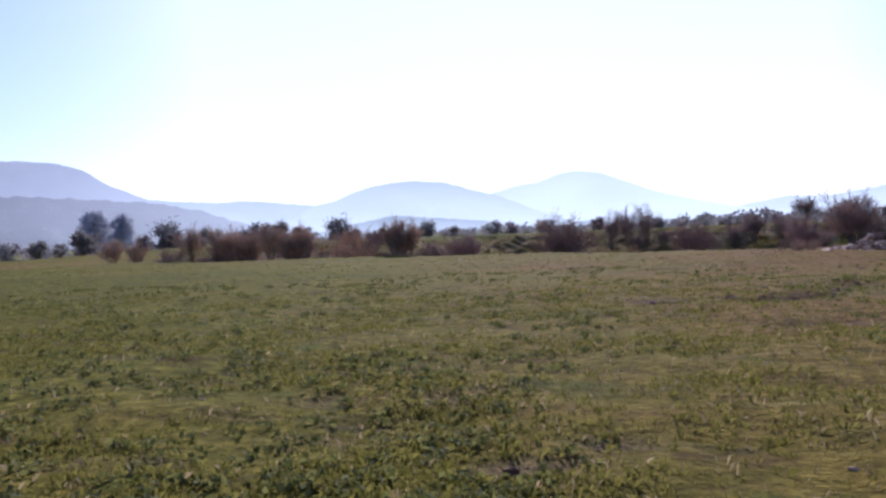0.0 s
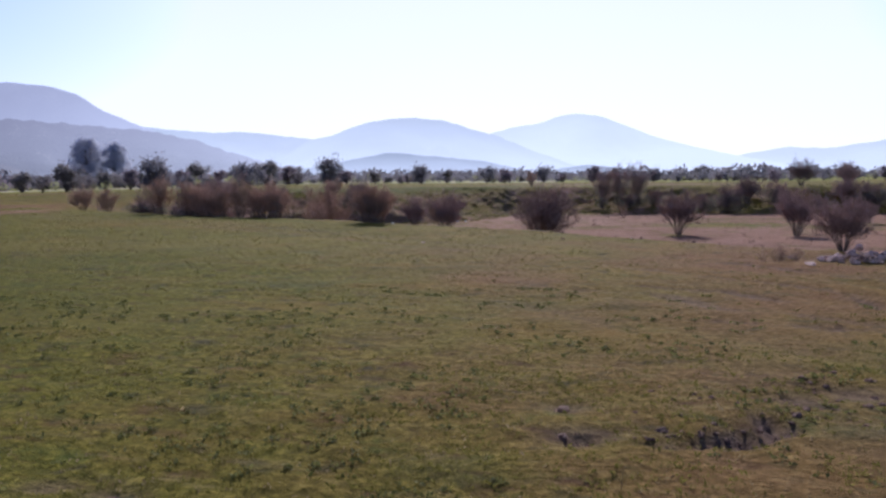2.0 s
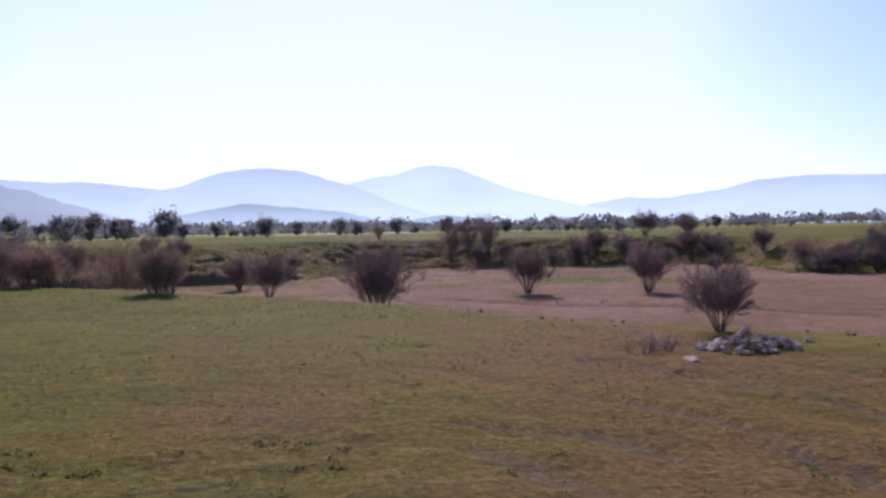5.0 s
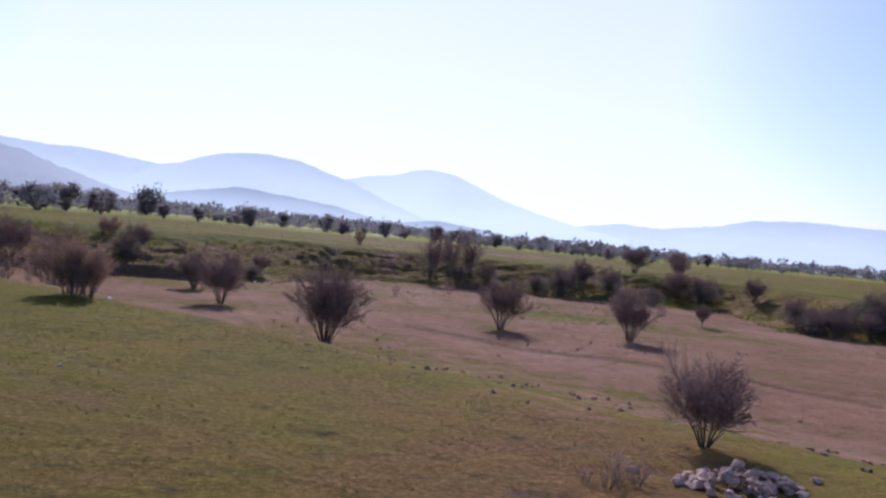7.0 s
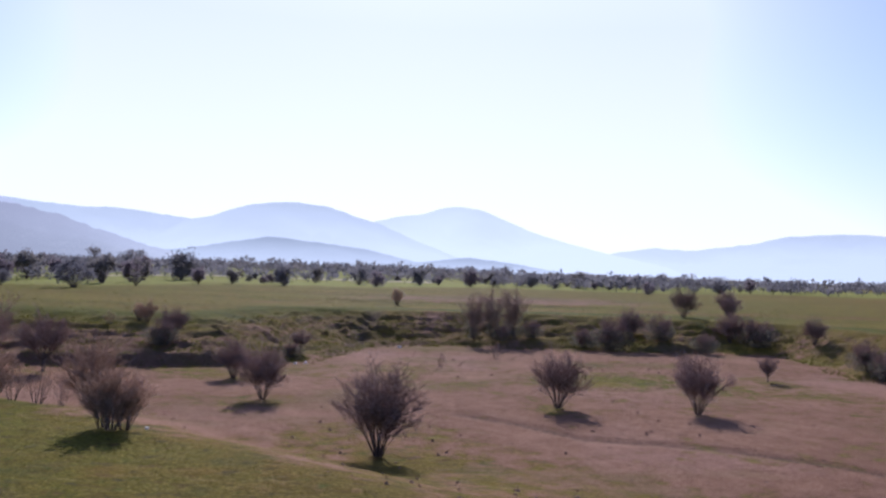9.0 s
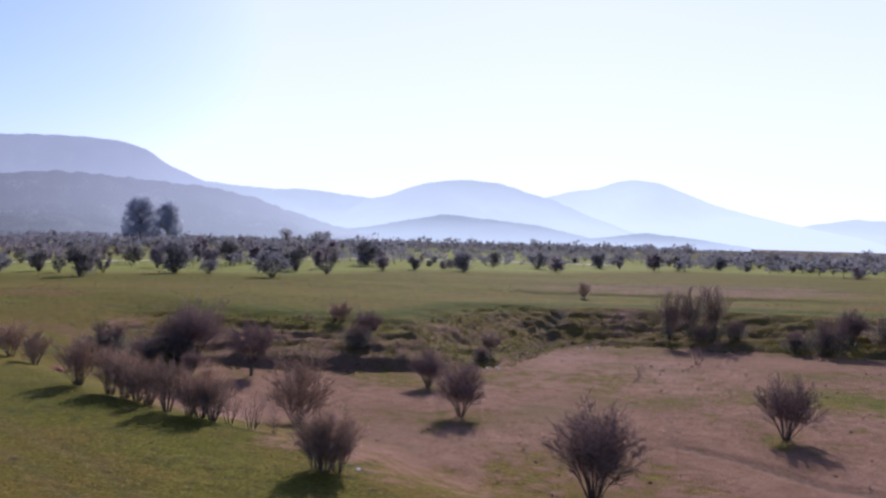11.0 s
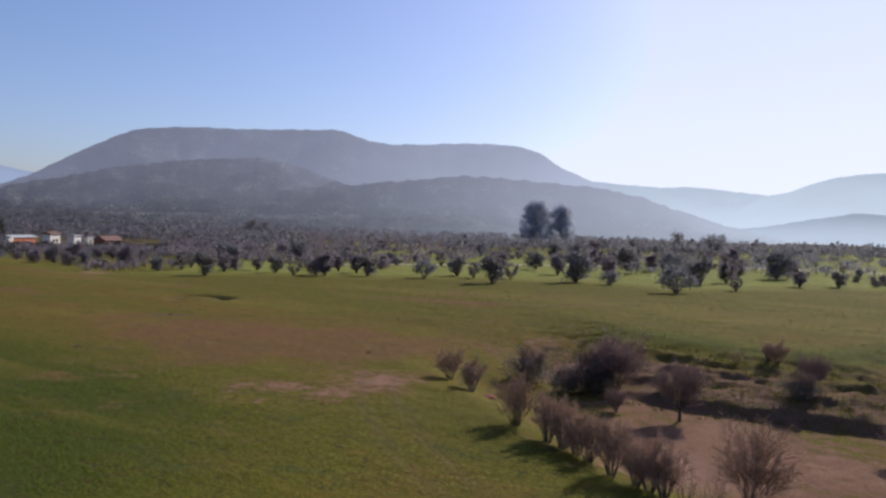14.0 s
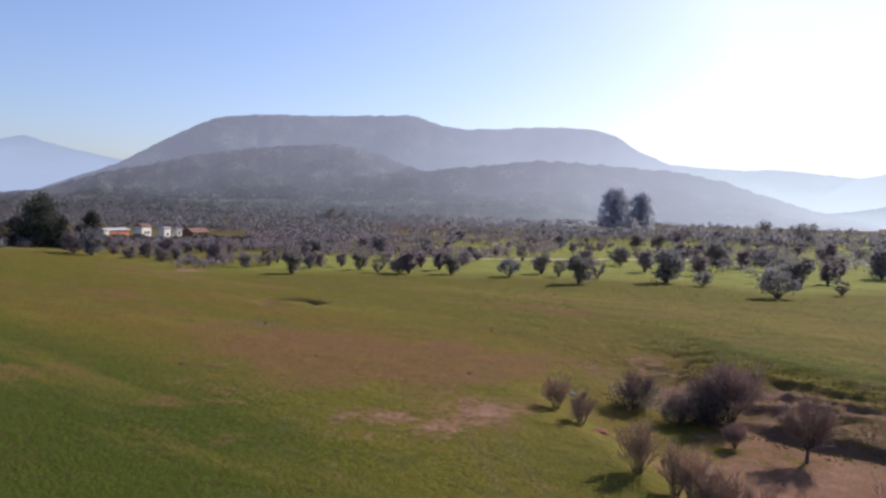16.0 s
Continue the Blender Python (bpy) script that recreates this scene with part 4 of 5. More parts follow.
# on the stream bed
for kind, x, y, size, stretch in [
        (VASE[0], 6.6, 42.0, 1.08, 1.08), (VASE[1], 1.4, 54.0, 0.95, 1.0), (VASE[2], 16.8, 52.0, 0.97, 1.0), (VASE[3], 24.1, 50.9, 1.02, 1.05),
        (OPEN[0], -6.1, 50.4, 1.12, 1.0), (ROUND[0], -12.2, 62.4, 1.02, 1.0), (UPRIGHT[0], -2.5, 38.9, 0.95, 1.0), (UPRIGHT[2], -2.15, 38.6, 1.02, 1.0), (UPRIGHT[1], -1.8, 38.8, 0.92, 1.0), (VASE[1], 12.4, 23.1, 0.60, 0.9),
        (VASE[3], -0.9, 61.3, 0.78, 1.0), (ROUND[1], 35.4, 62.6, 0.45, 1.1), (VASE[0], -15.9, 62.2, 0.50, 1.0), (SAPLING[0], 18.4, 73.8, 1.0, 1.0),
        (SAPLING[1], 13.0, 68.0, 0.7, 1.0)]:
    put(kind, x, y, rng.uniform(0, 6.28), size, 0, stretch)
# the row along the edge of the field
for i, (x, y, size) in enumerate([(-25.1, 58.0, 1.15), (-22.6, 56.3, 1.05), (-16.6, 50.1, 1.2), (-14.4, 48.9, 1.1), (-13.6, 48.7, 1.15), (-12.7, 48.0, 1.0), (-11.9, 47.4, 1.1), (-10.4, 45.9, 1.05),
                                  (-9.3, 45.5, 1.0), (-8.7, 45.2, 1.1), (-8.1, 44.9, 1.0), (-7.3, 44.6, 0.9), (-6.3, 44.3, 1.0), (-5.2, 43.6, 0.7)]):
    put(UPRIGHT[i % 4] if i < 11 else SAPLING[i % 2], x, y, rng.uniform(0, 6.28), size, 0, rng.uniform(0.9, 1.1))
# along the bank
for kind, x, y, size in [(LEAFY[0], -23.7, 66.2, 1.05), (LEAFY[1], -18.9, 66.2, 1.15), (LEAFY[2], -20.3, 65.0, 0.85), (VASE[1], -17.6, 67.0, 1.3), (VASE[3], -18.8, 67.6, 1.05), (LEAFY[0], -6.6, 68.2, 0.75),
                         (VASE[2], -6.2, 70.9, 0.68), (ROUND[0], 2.8, 72.6, 0.5), (LEAFY[2], 2.2, 70.6, 0.5), (COLUMN[0], 18.6, 84.6, 1.0), (COLUMN[1], 20.6, 85.0, 1.08), (COLUMN[0], 22.8, 85.4, 1.05),
                         (LEAFY[1], 21.4, 83.6, 0.7), (LEAFY[2], 24.2, 84.2, 0.75), (LEAFY[0], 31.2, 81.6, 1.3), (VASE[0], 33.6, 82.8, 1.0), (LEAFY[1], 36.4, 82.2, 1.0),
                         (VASE[2], 43.6, 92.0, 1.05), (VASE[3], 52.5, 98.6, 1.0), (LEAFY[2], 46.8, 82.8, 1.3), (VASE[0], 44.6, 84.0, 1.0), (LEAFY[0], 46.2, 66.4, 1.0), (LEAFY[1], 51.6, 64.2, 1.1), (VASE[1], 49.8, 78.2, 0.8),
                         (LEAFY[2], 56.5, 62.5, 1.0), (LEAFY[0], 45.6, 63.4, 0.95), (VASE[2], 46.6, 62.4, 0.7), (LEAFY[2], 47.8, 63.6, 0.95), (LEAFY[0], 50.6, 63.0, 1.0), (VASE[0], 49.4, 62.0, 0.7),
                         (VASE[3], 49.6, 93.0, 0.75), (LEAFY[2], 40.2, 80.6, 0.85), (LEAFY[0], 28.9, 82.2, 0.8)]:
    put(kind, x, y, rng.uniform(0, 6.28), size)
# dry weeds beside the stone heap
for x, y, size in [(9.3, 21.0, 0.36), (9.5, 20.7, 0.42), (9.75, 20.9, 0.45), (10.0, 20.8, 0.38), (10.2, 21.1, 0.34), (9.9, 21.4, 0.4)]:
    put(SAPLING[1], x, y, rng.uniform(0, 6.28), size, 0, 0.6, label="low clump of dry grey weeds in the grass")
# small ones on the plain
for kind, x, y, size in [(UPRIGHT[1], -8.8, 74.0, 0.85), (SAPLING[0], -11.2, 72.6, 0.85), (UPRIGHT[3], 12.8, 100.5, 0.95), (UPRIGHT[2], -9.4, 74.3, 0.7)]:
    put(kind, x, y, rng.uniform(0, 6.28), size, label="thin bare shrub standing alone on the plain")


def thorn_tree_meshes(seed, height_m, width_m, flakes, leaf_mat, low=0.16, belly=0.6, stems=5, thin=0.0):
    """A many-stemmed thorn tree: limbs fanning from the ground into a dense ragged crown of fine twigs."""
    r = random.Random(seed)
    stem, crown = Builder(), Builder()
    lobes = [(r.uniform(0, 6.28), r.uniform(0.75, 1.12)) for _ in range(5)]
    clumps = []
    for i in range(26):
        f = low + (0.94 - low) * r.random() ** 0.8
        girth = math.sqrt(max(0.02, 1 - ((f - belly) / ((1.02 - belly) if f > belly else (belly - low + 0.12))) ** 2))
        ang, k = r.uniform(0, 6.28), r.random() ** (0.45 - 0.2 * thin)
        lobe = max(g * math.cos(0.5 * (ang - a)) ** 2 for a, g in lobes)
        reach = width_m * 0.46 * girth * k * lobe
        clumps.append(Vector((math.cos(ang) * reach, math.sin(ang) * reach, f * height_m)))
    for c in clumps[:stems * 3]:
        root = Vector((c.x * 0.06, c.y * 0.06, -0.15))
        stem.tube([root, root.lerp(c, 0.45) + Vector((0, 0, height_m * 0.06)), c], [0.022 * height_m, 0.014 * height_m, 0.004 * height_m], 4)
    for c in clumps:
        size = width_m * r.uniform(0.08, 0.15)
        for _ in range(flakes // len(clumps)):
            p = c + Vector((r.gauss(0, 0.75), r.gauss(0, 0.75), r.gauss(0.1, 0.6))) * size
            out = (Vector((c.x, c.y, height_m * 0.25)) + jitter(r, 0.9)).normalized()
            side = out.orthogonal().normalized()
            side.rotate(Matrix.Rotation(r.uniform(0, 6.28), 3, out))
            ln = height_m * r.uniform(0.055, 0.11)
            b = len(crown.v)
            crown.v += [p - side * ln * 0.40, p + side * ln * 0.40, p + out * ln * 1.1]
            crown.f.append((b, b + 1, b + 2))
    return stem.mesh("trunk", M_BARK, True), crown.mesh("crown", leaf_mat), None


WOOD = []
for i, (wide, tall, low, belly, thin, mat, lab) in enumerate([
        (4.3, 3.0, 0.10, 0.50, 0.0, M_LEAF_HAZED, "broad dark dome-crowned thorn tree on the grass"),
        (3.5, 3.1, 0.20, 0.66, 0.0, M_LEAF_GREY, "thorn tree with a round grey-olive crown"),
        (3.2, 3.2, 0.26, 0.74, 0.4, M_TWIG_FAR, "bare purplish vase-shaped thorn tree on the plain"),
        (2.4, 2.7, 0.20, 0.75, 1.0, M_LEAF_FAR, "thin pale bare thorn tree on the plain"),
        (3.9, 2.9, 0.12, 0.58, 0.0, M_TWIG_FAR, "dense purplish bare thorn tree on the plain"),
        (4.8, 3.0, 0.22, 0.62, 0.2, M_LEAF_HAZED, "wide-spreading dark thorn tree on the grass"),
        (3.0, 2.6, 0.08, 0.55, 0.3, M_LEAF_GREY, "low rounded thorn bush on the grass")]):
    WOOD.append(make_thing("tree", thorn_tree_meshes(200 + i, tall, wide, 1600 if thin < 0.9 else 700, mat, low, belly, 5, thin), NAMES, lab, "tree", "thorn trees on the plain"))

# place, height and kind of each tree that stands clear of the rest
BY_HOUSES = [(-160.1, 96.4, 3.9, 4), (-153.7, 96.7, 4.5, 0), (-157.9, 103.8, 2.1, 4), (-145, 100.2, 2.4, 4), (-146.8, 105.2, 3.2, 4), (-136.9, 102, 2.3, 4), (-156.5, 115.9, 3.5, 4), (-139.9, 107.3, 2.4, 0),
             (-131.2, 105.1, 1.6, 6), (-157.3, 121.3, 2.2, 4), (-157.3, 125.1, 2.8, 4), (-132.4, 111.4, 3.5, 4), (-155.9, 129.3, 3.1, 4), (-148.7, 127.4, 2.2, 4), (-118.7, 108.1, 2.2, 0), (-101.5, 104, 3.5, 1),
             (-119.4, 113.9, 3.3, 3), (-122.9, 119, 2.5, 3), (-108.5, 114.5, 3, 2), (-111.3, 119.9, 2.4, 4), (-108.9, 123.1, 2.4, 2), (-100.7, 119.7, 2.9, 1), (-93.2, 116.6, 2.4, 3)]
LEFT_ROW = [(-106.1, 132.7, 2.3, 3), (-132.5, 159.8, 4.3, 0), (-142, 147.4, 3.4, 0), (-146.1, 147.7, 3.7, 0), (-90.3, 118.8, 2.8, 4), (-88.1, 118.6, 3.5, 2), (-97, 133, 2.9, 2), (-90.7, 130.6, 3, 2),
             (-83, 124, 3.3, 1), (-95.7, 144.8, 2.8, 4), (-104.9, 163.3, 1.6, 5), (-114.3, 185.3, 1.8, 0), (-73.6, 128, 2.7, 5), (-97.2, 170.8, 3.4, 3), (-73.5, 138.8, 3.3, 1), (-68.7, 136.5, 2.8, 3),
             (-124.7, 167.9, 2.6, 0)]
FIRST_ROW = [(-59.4, 126.2, 4.1, 1), (-62.7, 139.4, 2.8, 3), (-74.9, 158.6, 3.5, 2), (-74.9, 175.5, 3.6, 1), (-63.4, 161.4, 3.9, 2), (-50.4, 139.4, 4.8, 0), (-70.8, 201.2, 4.3, 2), (-52.3, 160.7, 3.3, 2),
             (-43.1, 135.6, 2, 5), (-55.6, 180.9, 5.1, 1), (-74.5, 237.6, 4.4, 0), (-52.9, 189.5, 3.7, 2), (-54.2, 203.6, 4, 3), (-45.1, 180.6, 4, 5), (-29.2, 123.8, 3.2, 5), (-31.3, 145.2, 4.3, 1),
             (-29, 153.8, 3.1, 2), (-44.4, 231.4, 4.8, 4), (-30.4, 170.7, 4.1, 3), (-23.6, 134.9, 2.1, 3), (-24.6, 177, 5.3, 0)]
BACK_ROW = [(-74.8, 348.1, 6, 0), (-79.1, 318.7, 4.1, 5), (-93.1, 332, 3.9, 5), (-104.2, 335.5, 5.9, 4), (-112.2, 309.4, 5.5, 2), (-101.4, 262.9, 4.9, 1), (-114.5, 274.7, 4.6, 1), (-128.2, 244.1, 4.2, 0),
             (-132.3, 232.7, 3.7, 1)]
SECOND_ROW = [(-17.8, 156, 2.5, 2), (-12.6, 162, 2.5, 1), (-3, 163, 3.3, 0), (2.9, 205, 3.1, 1), (12.7, 189, 3.4, 5), (15.6, 176, 3.1, 4), (28.6, 206, 3.7, 0), (41, 201, 3.6, 2), (48.3, 208, 3.4, 1), (62.3, 222, 3.6, 0), (79.4, 231, 4.2, 1), (93, 232, 4, 5), (80.5, 184, 2.5, 4), (110, 205, 3.4, 0), (125, 215, 3.4, 2)]
TALL = (3.0, 3.1, 3.2, 2.7, 2.9, 3.0, 2.6)
placed = []
for x, y, h, kind in BY_HOUSES + LEFT_ROW + FIRST_ROW + BACK_ROW + SECOND_ROW:
    put(WOOD[kind], x, y, rng.uniform(0, 6.28), h / TALL[kind], 0, rng.uniform(0.95, 1.05))
    placed.append((x, y))


count = 0
while count < 215:
    b = rng.uniform(-34, 63)
    d = float(wood_start(b)) + 6 + 44 * float(smooth01(b, 4, 10)) + 170 * rng.random() ** 1.3
    x, y = -math.sin(radians(b)) * d, math.cos(radians(b)) * d
    if (47 < b < 64 and d < 300) or any((x - px) ** 2 + (y - py) ** 2 < 30 for px, py in placed):
        continue
    placed.append((x, y))
    put(WOOD[rng.choice((0, 1, 1, 2, 2, 3, 3, 4, 4, 5, 6))], x, y, rng.uniform(0, 6.28), rng.choice((rng.uniform(0.42, 0.7), rng.uniform(0.42, 0.75), rng.uniform(0.7, 1.0), rng.uniform(1.0, 1.3))) * (1.0 if b > 8 else 0.72), 0, rng.uniform(0.75, 1.0))
    count += 1


def far_wood(name, label, total, near_add, depth, mat, h_range, lo, hi, leaves, seed, power=0.8, by_houses=False, clumped=False):
    """Uncounted trees farther back, each a stem and a ragged crown."""
    r = random.Random(seed)
    bld = Builder()
    spots = []
    for _ in range(total):
        b = r.uniform(lo, hi)
        d = float(wood_start(b)) + near_add + depth * r.random() ** power
        if not by_houses and 47 < b < 64 and d < 300:
            continue
        x, y = -math.sin(radians(b)) * d, math.cos(radians(b)) * d
        if clumped and float(value_noise(np.array(x * 0.035), np.array(y * 0.035), 77)) < r.uniform(-0.5, 0.35):
            continue
        spots.append((x, y))
    for (x, y), z in zip(spots, heights(spots).tolist()):
        h = r.uniform(*h_range) * r.choice((0.7, 1.0, 1.0, 1.25))
        bld.spike(Vector((x, y, z - 0.2)), Vector((x, y, z + h * 0.8)), 0.10)
        for _ in range(leaves):
            k = r.random() ** 0.5
            ang = r.uniform(0, 6.28)
            p = Vector((x + math.cos(ang) * k * h * 0.5, y + math.sin(ang) * k * h * 0.5, z + h * (0.25 + 0.70 * r.random() * (1 - 0.4 * k))))
            bld.leaf(p, h * 0.24, r)
    ob = new(name, bld.mesh(name, mat))
    tagged(ob, label, "woodland", kind="stuff")


far_wood("woodland", "distant grey thorn woodland on the plain", 1900, 90, 620, M_LEAF_HAZED, (2.8, 5.0), 27, 72, 26, 301, clumped=True)
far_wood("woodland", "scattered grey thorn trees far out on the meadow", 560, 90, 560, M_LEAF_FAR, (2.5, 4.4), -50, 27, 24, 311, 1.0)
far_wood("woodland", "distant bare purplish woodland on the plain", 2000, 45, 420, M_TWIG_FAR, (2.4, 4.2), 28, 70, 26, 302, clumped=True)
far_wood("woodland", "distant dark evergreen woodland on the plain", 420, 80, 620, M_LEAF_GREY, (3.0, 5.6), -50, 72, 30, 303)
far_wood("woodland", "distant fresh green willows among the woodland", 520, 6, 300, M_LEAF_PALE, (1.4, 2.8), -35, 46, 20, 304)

far_wood("woodland", "low blue-grey trees along the plain's far side", 430, 25, 150, M_LEAF_HAZED, (2.0, 3.4), -34, 20, 30, 307)
far_wood("woodland", "dark line of trees along the plain's edge", 330, -8, 110, M_LEAF_HAZED, (2.8, 4.8), -52, -13, 44, 308)
far_wood("woodland", "blue-grey line of trees at the far end of the plain", 520, 190, 130, M_LEAF_HAZED, (4.0, 7.0), -14, 30, 34, 309)
far_wood("woodland", "hazy belt of trees where the plain ends", 700, 420, 160, M_LEAF_HAZED, (3.2, 5.2), -32, 40, 30, 312)
far_wood("woodland", "distant dense woodland behind the houses", 1500, 90, 380, M_LEAF_HAZED, (2.8, 4.8), 42, 72, 24, 306)
far_wood("woodland", "low bare purplish scrub before the houses", 60, 10, 30, M_TWIG_FAR, (1.4, 2.2), 46, 52, 20, 305, 1.0, True)


def tall_tree_meshes(seed, height_m, width_m, leaf_mat, clumps=60, leaves=60, size=0.9, base=0.12, conical=0.0, loose=0.15):
    r = random.Random(seed)
    stem, leaf = Builder(), Builder()
    top = Vector((r.uniform(-0.4, 0.4), r.uniform(-0.4, 0.4), height_m * 0.95))
    stem.tube([Vector((0, 0, -0.3)), top * 0.4, top * 0.75, top], [height_m * 0.022, height_m * 0.016, height_m * 0.008, 0.02], 7)
    for _ in range(clumps):
        f = r.uniform(base, 1.0)
        girth = (1 - f) ** 0.8 if conical else math.sqrt(max(0.0, 1 - ((f - 0.42) / (0.62 if f > 0.42 else 0.80)) ** 2))
        ang, k = r.uniform(0, 6.28), r.random() ** 0.5
        c = Vector((math.cos(ang), math.sin(ang), 0)) * k * width_m * 0.44 * girth + Vector((0, 0, f * height_m))
        stem.tube([top * (f * 0.8), top * (f * 0.8) * 0.4 + c * 0.6, c], [height_m * 0.005, height_m * 0.003, 0.015], 3)
        for _ in range(leaves):
            o = Vector((r.gauss(0, 0.5), r.gauss(0, 0.5), r.gauss(0, 0.45))) * width_m * loose
            leaf.leaf(c + o, size, r)
    return stem.mesh("trunk", M_BARK, True), leaf.mesh("crown", leaf_mat), None


GUM = [make_thing("tree", tall_tree_meshes(400 + i, 26, 20, M_GUM, 260, 34, 1.0, 0.0, loose=0.10), NAMES, "tall full-crowned gum tree in haze beyond the woodland", "tree", "pair of tall gum trees") for i in range(2)]
put(GUM[0], -203.0, 446.0, 0.3, 1.03)
put(GUM[1], -187.5, 448.0, 1.7, 0.93)
FARGUM = make_thing("tree", tall_tree_meshes(410, 10, 12, M_LEAF_FAR, 50, 16, 0.8, 0.05), NAMES, "large grey-green tree far off above the woodland", "tree", "large trees above the woodland")
for b, d, s in [(14.57, 430, 1.0), (12.6, 440, 0.9), (11.9, 445, 0.9), (-3.2, 470, 0.7), (44.8, 470, 0.9), (43.9, 480, 0.8)]:
    put(FARGUM, -math.sin(radians(b)) * d, math.cos(radians(b)) * d, b, s)
CONIFER = [make_thing("conifer", tall_tree_meshes(420 + i, 12, 13, M_PINE, 80, 60, 0.6, 0.04, 0.0 if i else 0.6), NAMES, "dark conifer beside the houses", "conifer", "conifers by the houses") for i in range(2)]
for i, (x, y, s) in enumerate([(-186.5, 102.0, 0.92), (-183, 100.5, 0.84), (-180, 103.5, 0.55), (-191, 98, 0.5), (-179.5, 110.5, 0.66), (-176, 107.5, 0.4), (-184, 110.0, 0.42), (-192, 92, 0.55)]):
    put(CONIFER[i % 2], x, y, i * 1.3, s)

for group in (VASE, OPEN, ROUND, UPRIGHT, LEAFY, COLUMN, SAPLING, WOOD, GUM, CONIFER, [FARGUM]):
    for root in group:
        remove_thing(root)


# ---------------------------------------------------------------- houses beyond the hedge
def box(x0, x1, y0, y1, z0, z1):
    v = [(x, y, z) for z in (z0, z1) for x, y in ((x0, y0), (x1, y0), (x1, y1), (x0, y1))]
    return v, [(0, 3, 2, 1), (4, 5, 6, 7), (0, 1, 5, 4), (1, 2, 6, 5), (2, 3, 7, 6), (3, 0, 4, 7)]


def house(x, y, turn, width, depth, wall_h, wall_mat, roof_mat, label, pitch=0.0, wing=None, windows=2):
    root = new("house")
    root.matrix_basis = Matrix.Translation((x, y, height(x, y))) @ Matrix.Rotation(turn, 4, "Z")
    tagged(root, label, "house", "houses beyond the hedge")
    w = width / 2
    v, f = box(-w, w, 0, depth, -0.3, wall_h)
    part("wall", mesh_of("wall", v, f, wall_mat), root)
    if wing:
        v, f = box(-w - wing, -w + 0.02, -0.6, depth * 0.8, -0.3, wall_h * 1.02)
        part("wing", mesh_of("wing", v, f, M_PLASTER), root, "white plastered wing")
    o = 0.35
    rh = wall_h + pitch
    v = [(-w - o, -o, wall_h - 0.02), (w + o, -o, wall_h - 0.02), (w + o, depth + o, wall_h - 0.02), (-w - o, depth + o, wall_h - 0.02),
         (-w - o, -o, wall_h + 0.14), (w + o, -o, wall_h + 0.14), (w + o, depth + o, wall_h + 0.14), (-w - o, depth + o, wall_h + 0.14), (-w - o, depth / 2, rh + 0.14), (w + o, depth / 2, rh + 0.14)]
    f = [(0, 3, 2, 1), (0, 1, 5, 4), (2, 3, 7, 6), (4, 5, 9, 8), (6, 7, 8, 9), (1, 2, 6, 9, 5), (3, 0, 4, 8, 7)]
    part("roof", mesh_of("roof", v, f, roof_mat), root)
    for i in range(windows):
        cx = -w + width * (i + 1) / (windows + 1)
        v, f = box(cx - 0.55, cx + 0.55, -0.05, 0.03, 0.95, 2.0)
        win = part("window", mesh_of("window", v, f, M_WHITE), root, "white window frame")
        v, f = box(cx - 0.46, cx + 0.46, -0.08, -0.045, 1.04, 1.91)
        part("pane", mesh_of("pane", v, f, M_DARK_GLASS), win)


face_home = radians(114)
house(-204.2, 131.0, face_home, 9.5, 3.2, 2.9, M_BRICK_WALL, M_TIN, "low orange-walled house with a white wing", 0.5, wing=1.8)
house(-217.9, 147.9, face_home, 4.6, 2.6, 3.4, M_PLASTER, M_TILE, "small white house with a clay roof", 0.7)
house(-210.0, 150.0, face_home, 3.2, 2.2, 3.3, M_PLASTER, M_TIN, "small white flat-roofed house", 0.15, windows=1)
house(-214.5, 157.0, face_home, 2.6, 1.6, 2.6, M_PLASTER, M_TIN, "tiny white outbuilding with a tin roof", 0.1, windows=1)
house(-208.8, 160.8, face_home, 9, 3.4, 1.9, M_TILE, M_TILE, "long low building under a dull clay roof", 1.3)
house(-349.0, 245.0, face_home, 4.0, 2.0, 2.9, M_PLASTER, M_TIN, "small white building up the slope", 0.2, windows=1)


def hedge(label, line, high, thick, mat, seed):
    r = random.Random(seed)
    bld = Builder()
    spots = []
    for (ax, ay), (bx, by) in zip(line, line[1:]):
        for _ in range(int(math.hypot(bx - ax, by - ay) * 120)):
            k = r.random()
            spots.append((ax + (bx - ax) * k + r.gauss(0, thick / 2), ay + (by - ay) * k + r.gauss(0, thick / 2)))
    tops = value_noise(np.array([p[0] for p in spots]) * 0.4, np.array([p[1] for p in spots]) * 0.4, seed)
    for (x, y), z, n in zip(spots, heights(spots).tolist(), tops.tolist()):
        bld.leaf(Vector((x, y, z + r.random() ** 0.7 * high * (0.8 + 0.25 * n))), 0.42, r)
    ob = new("hedge", bld.mesh("hedge", mat))
    tagged(ob, label, "hedge", kind="stuff")


hedge("dark clipped hedge in front of the houses", [(-199.5, 121), (-198, 128), (-196, 136), (-194, 144), (-191, 154), (-186, 162)], 2.4, 1.2, M_PINE, 7)


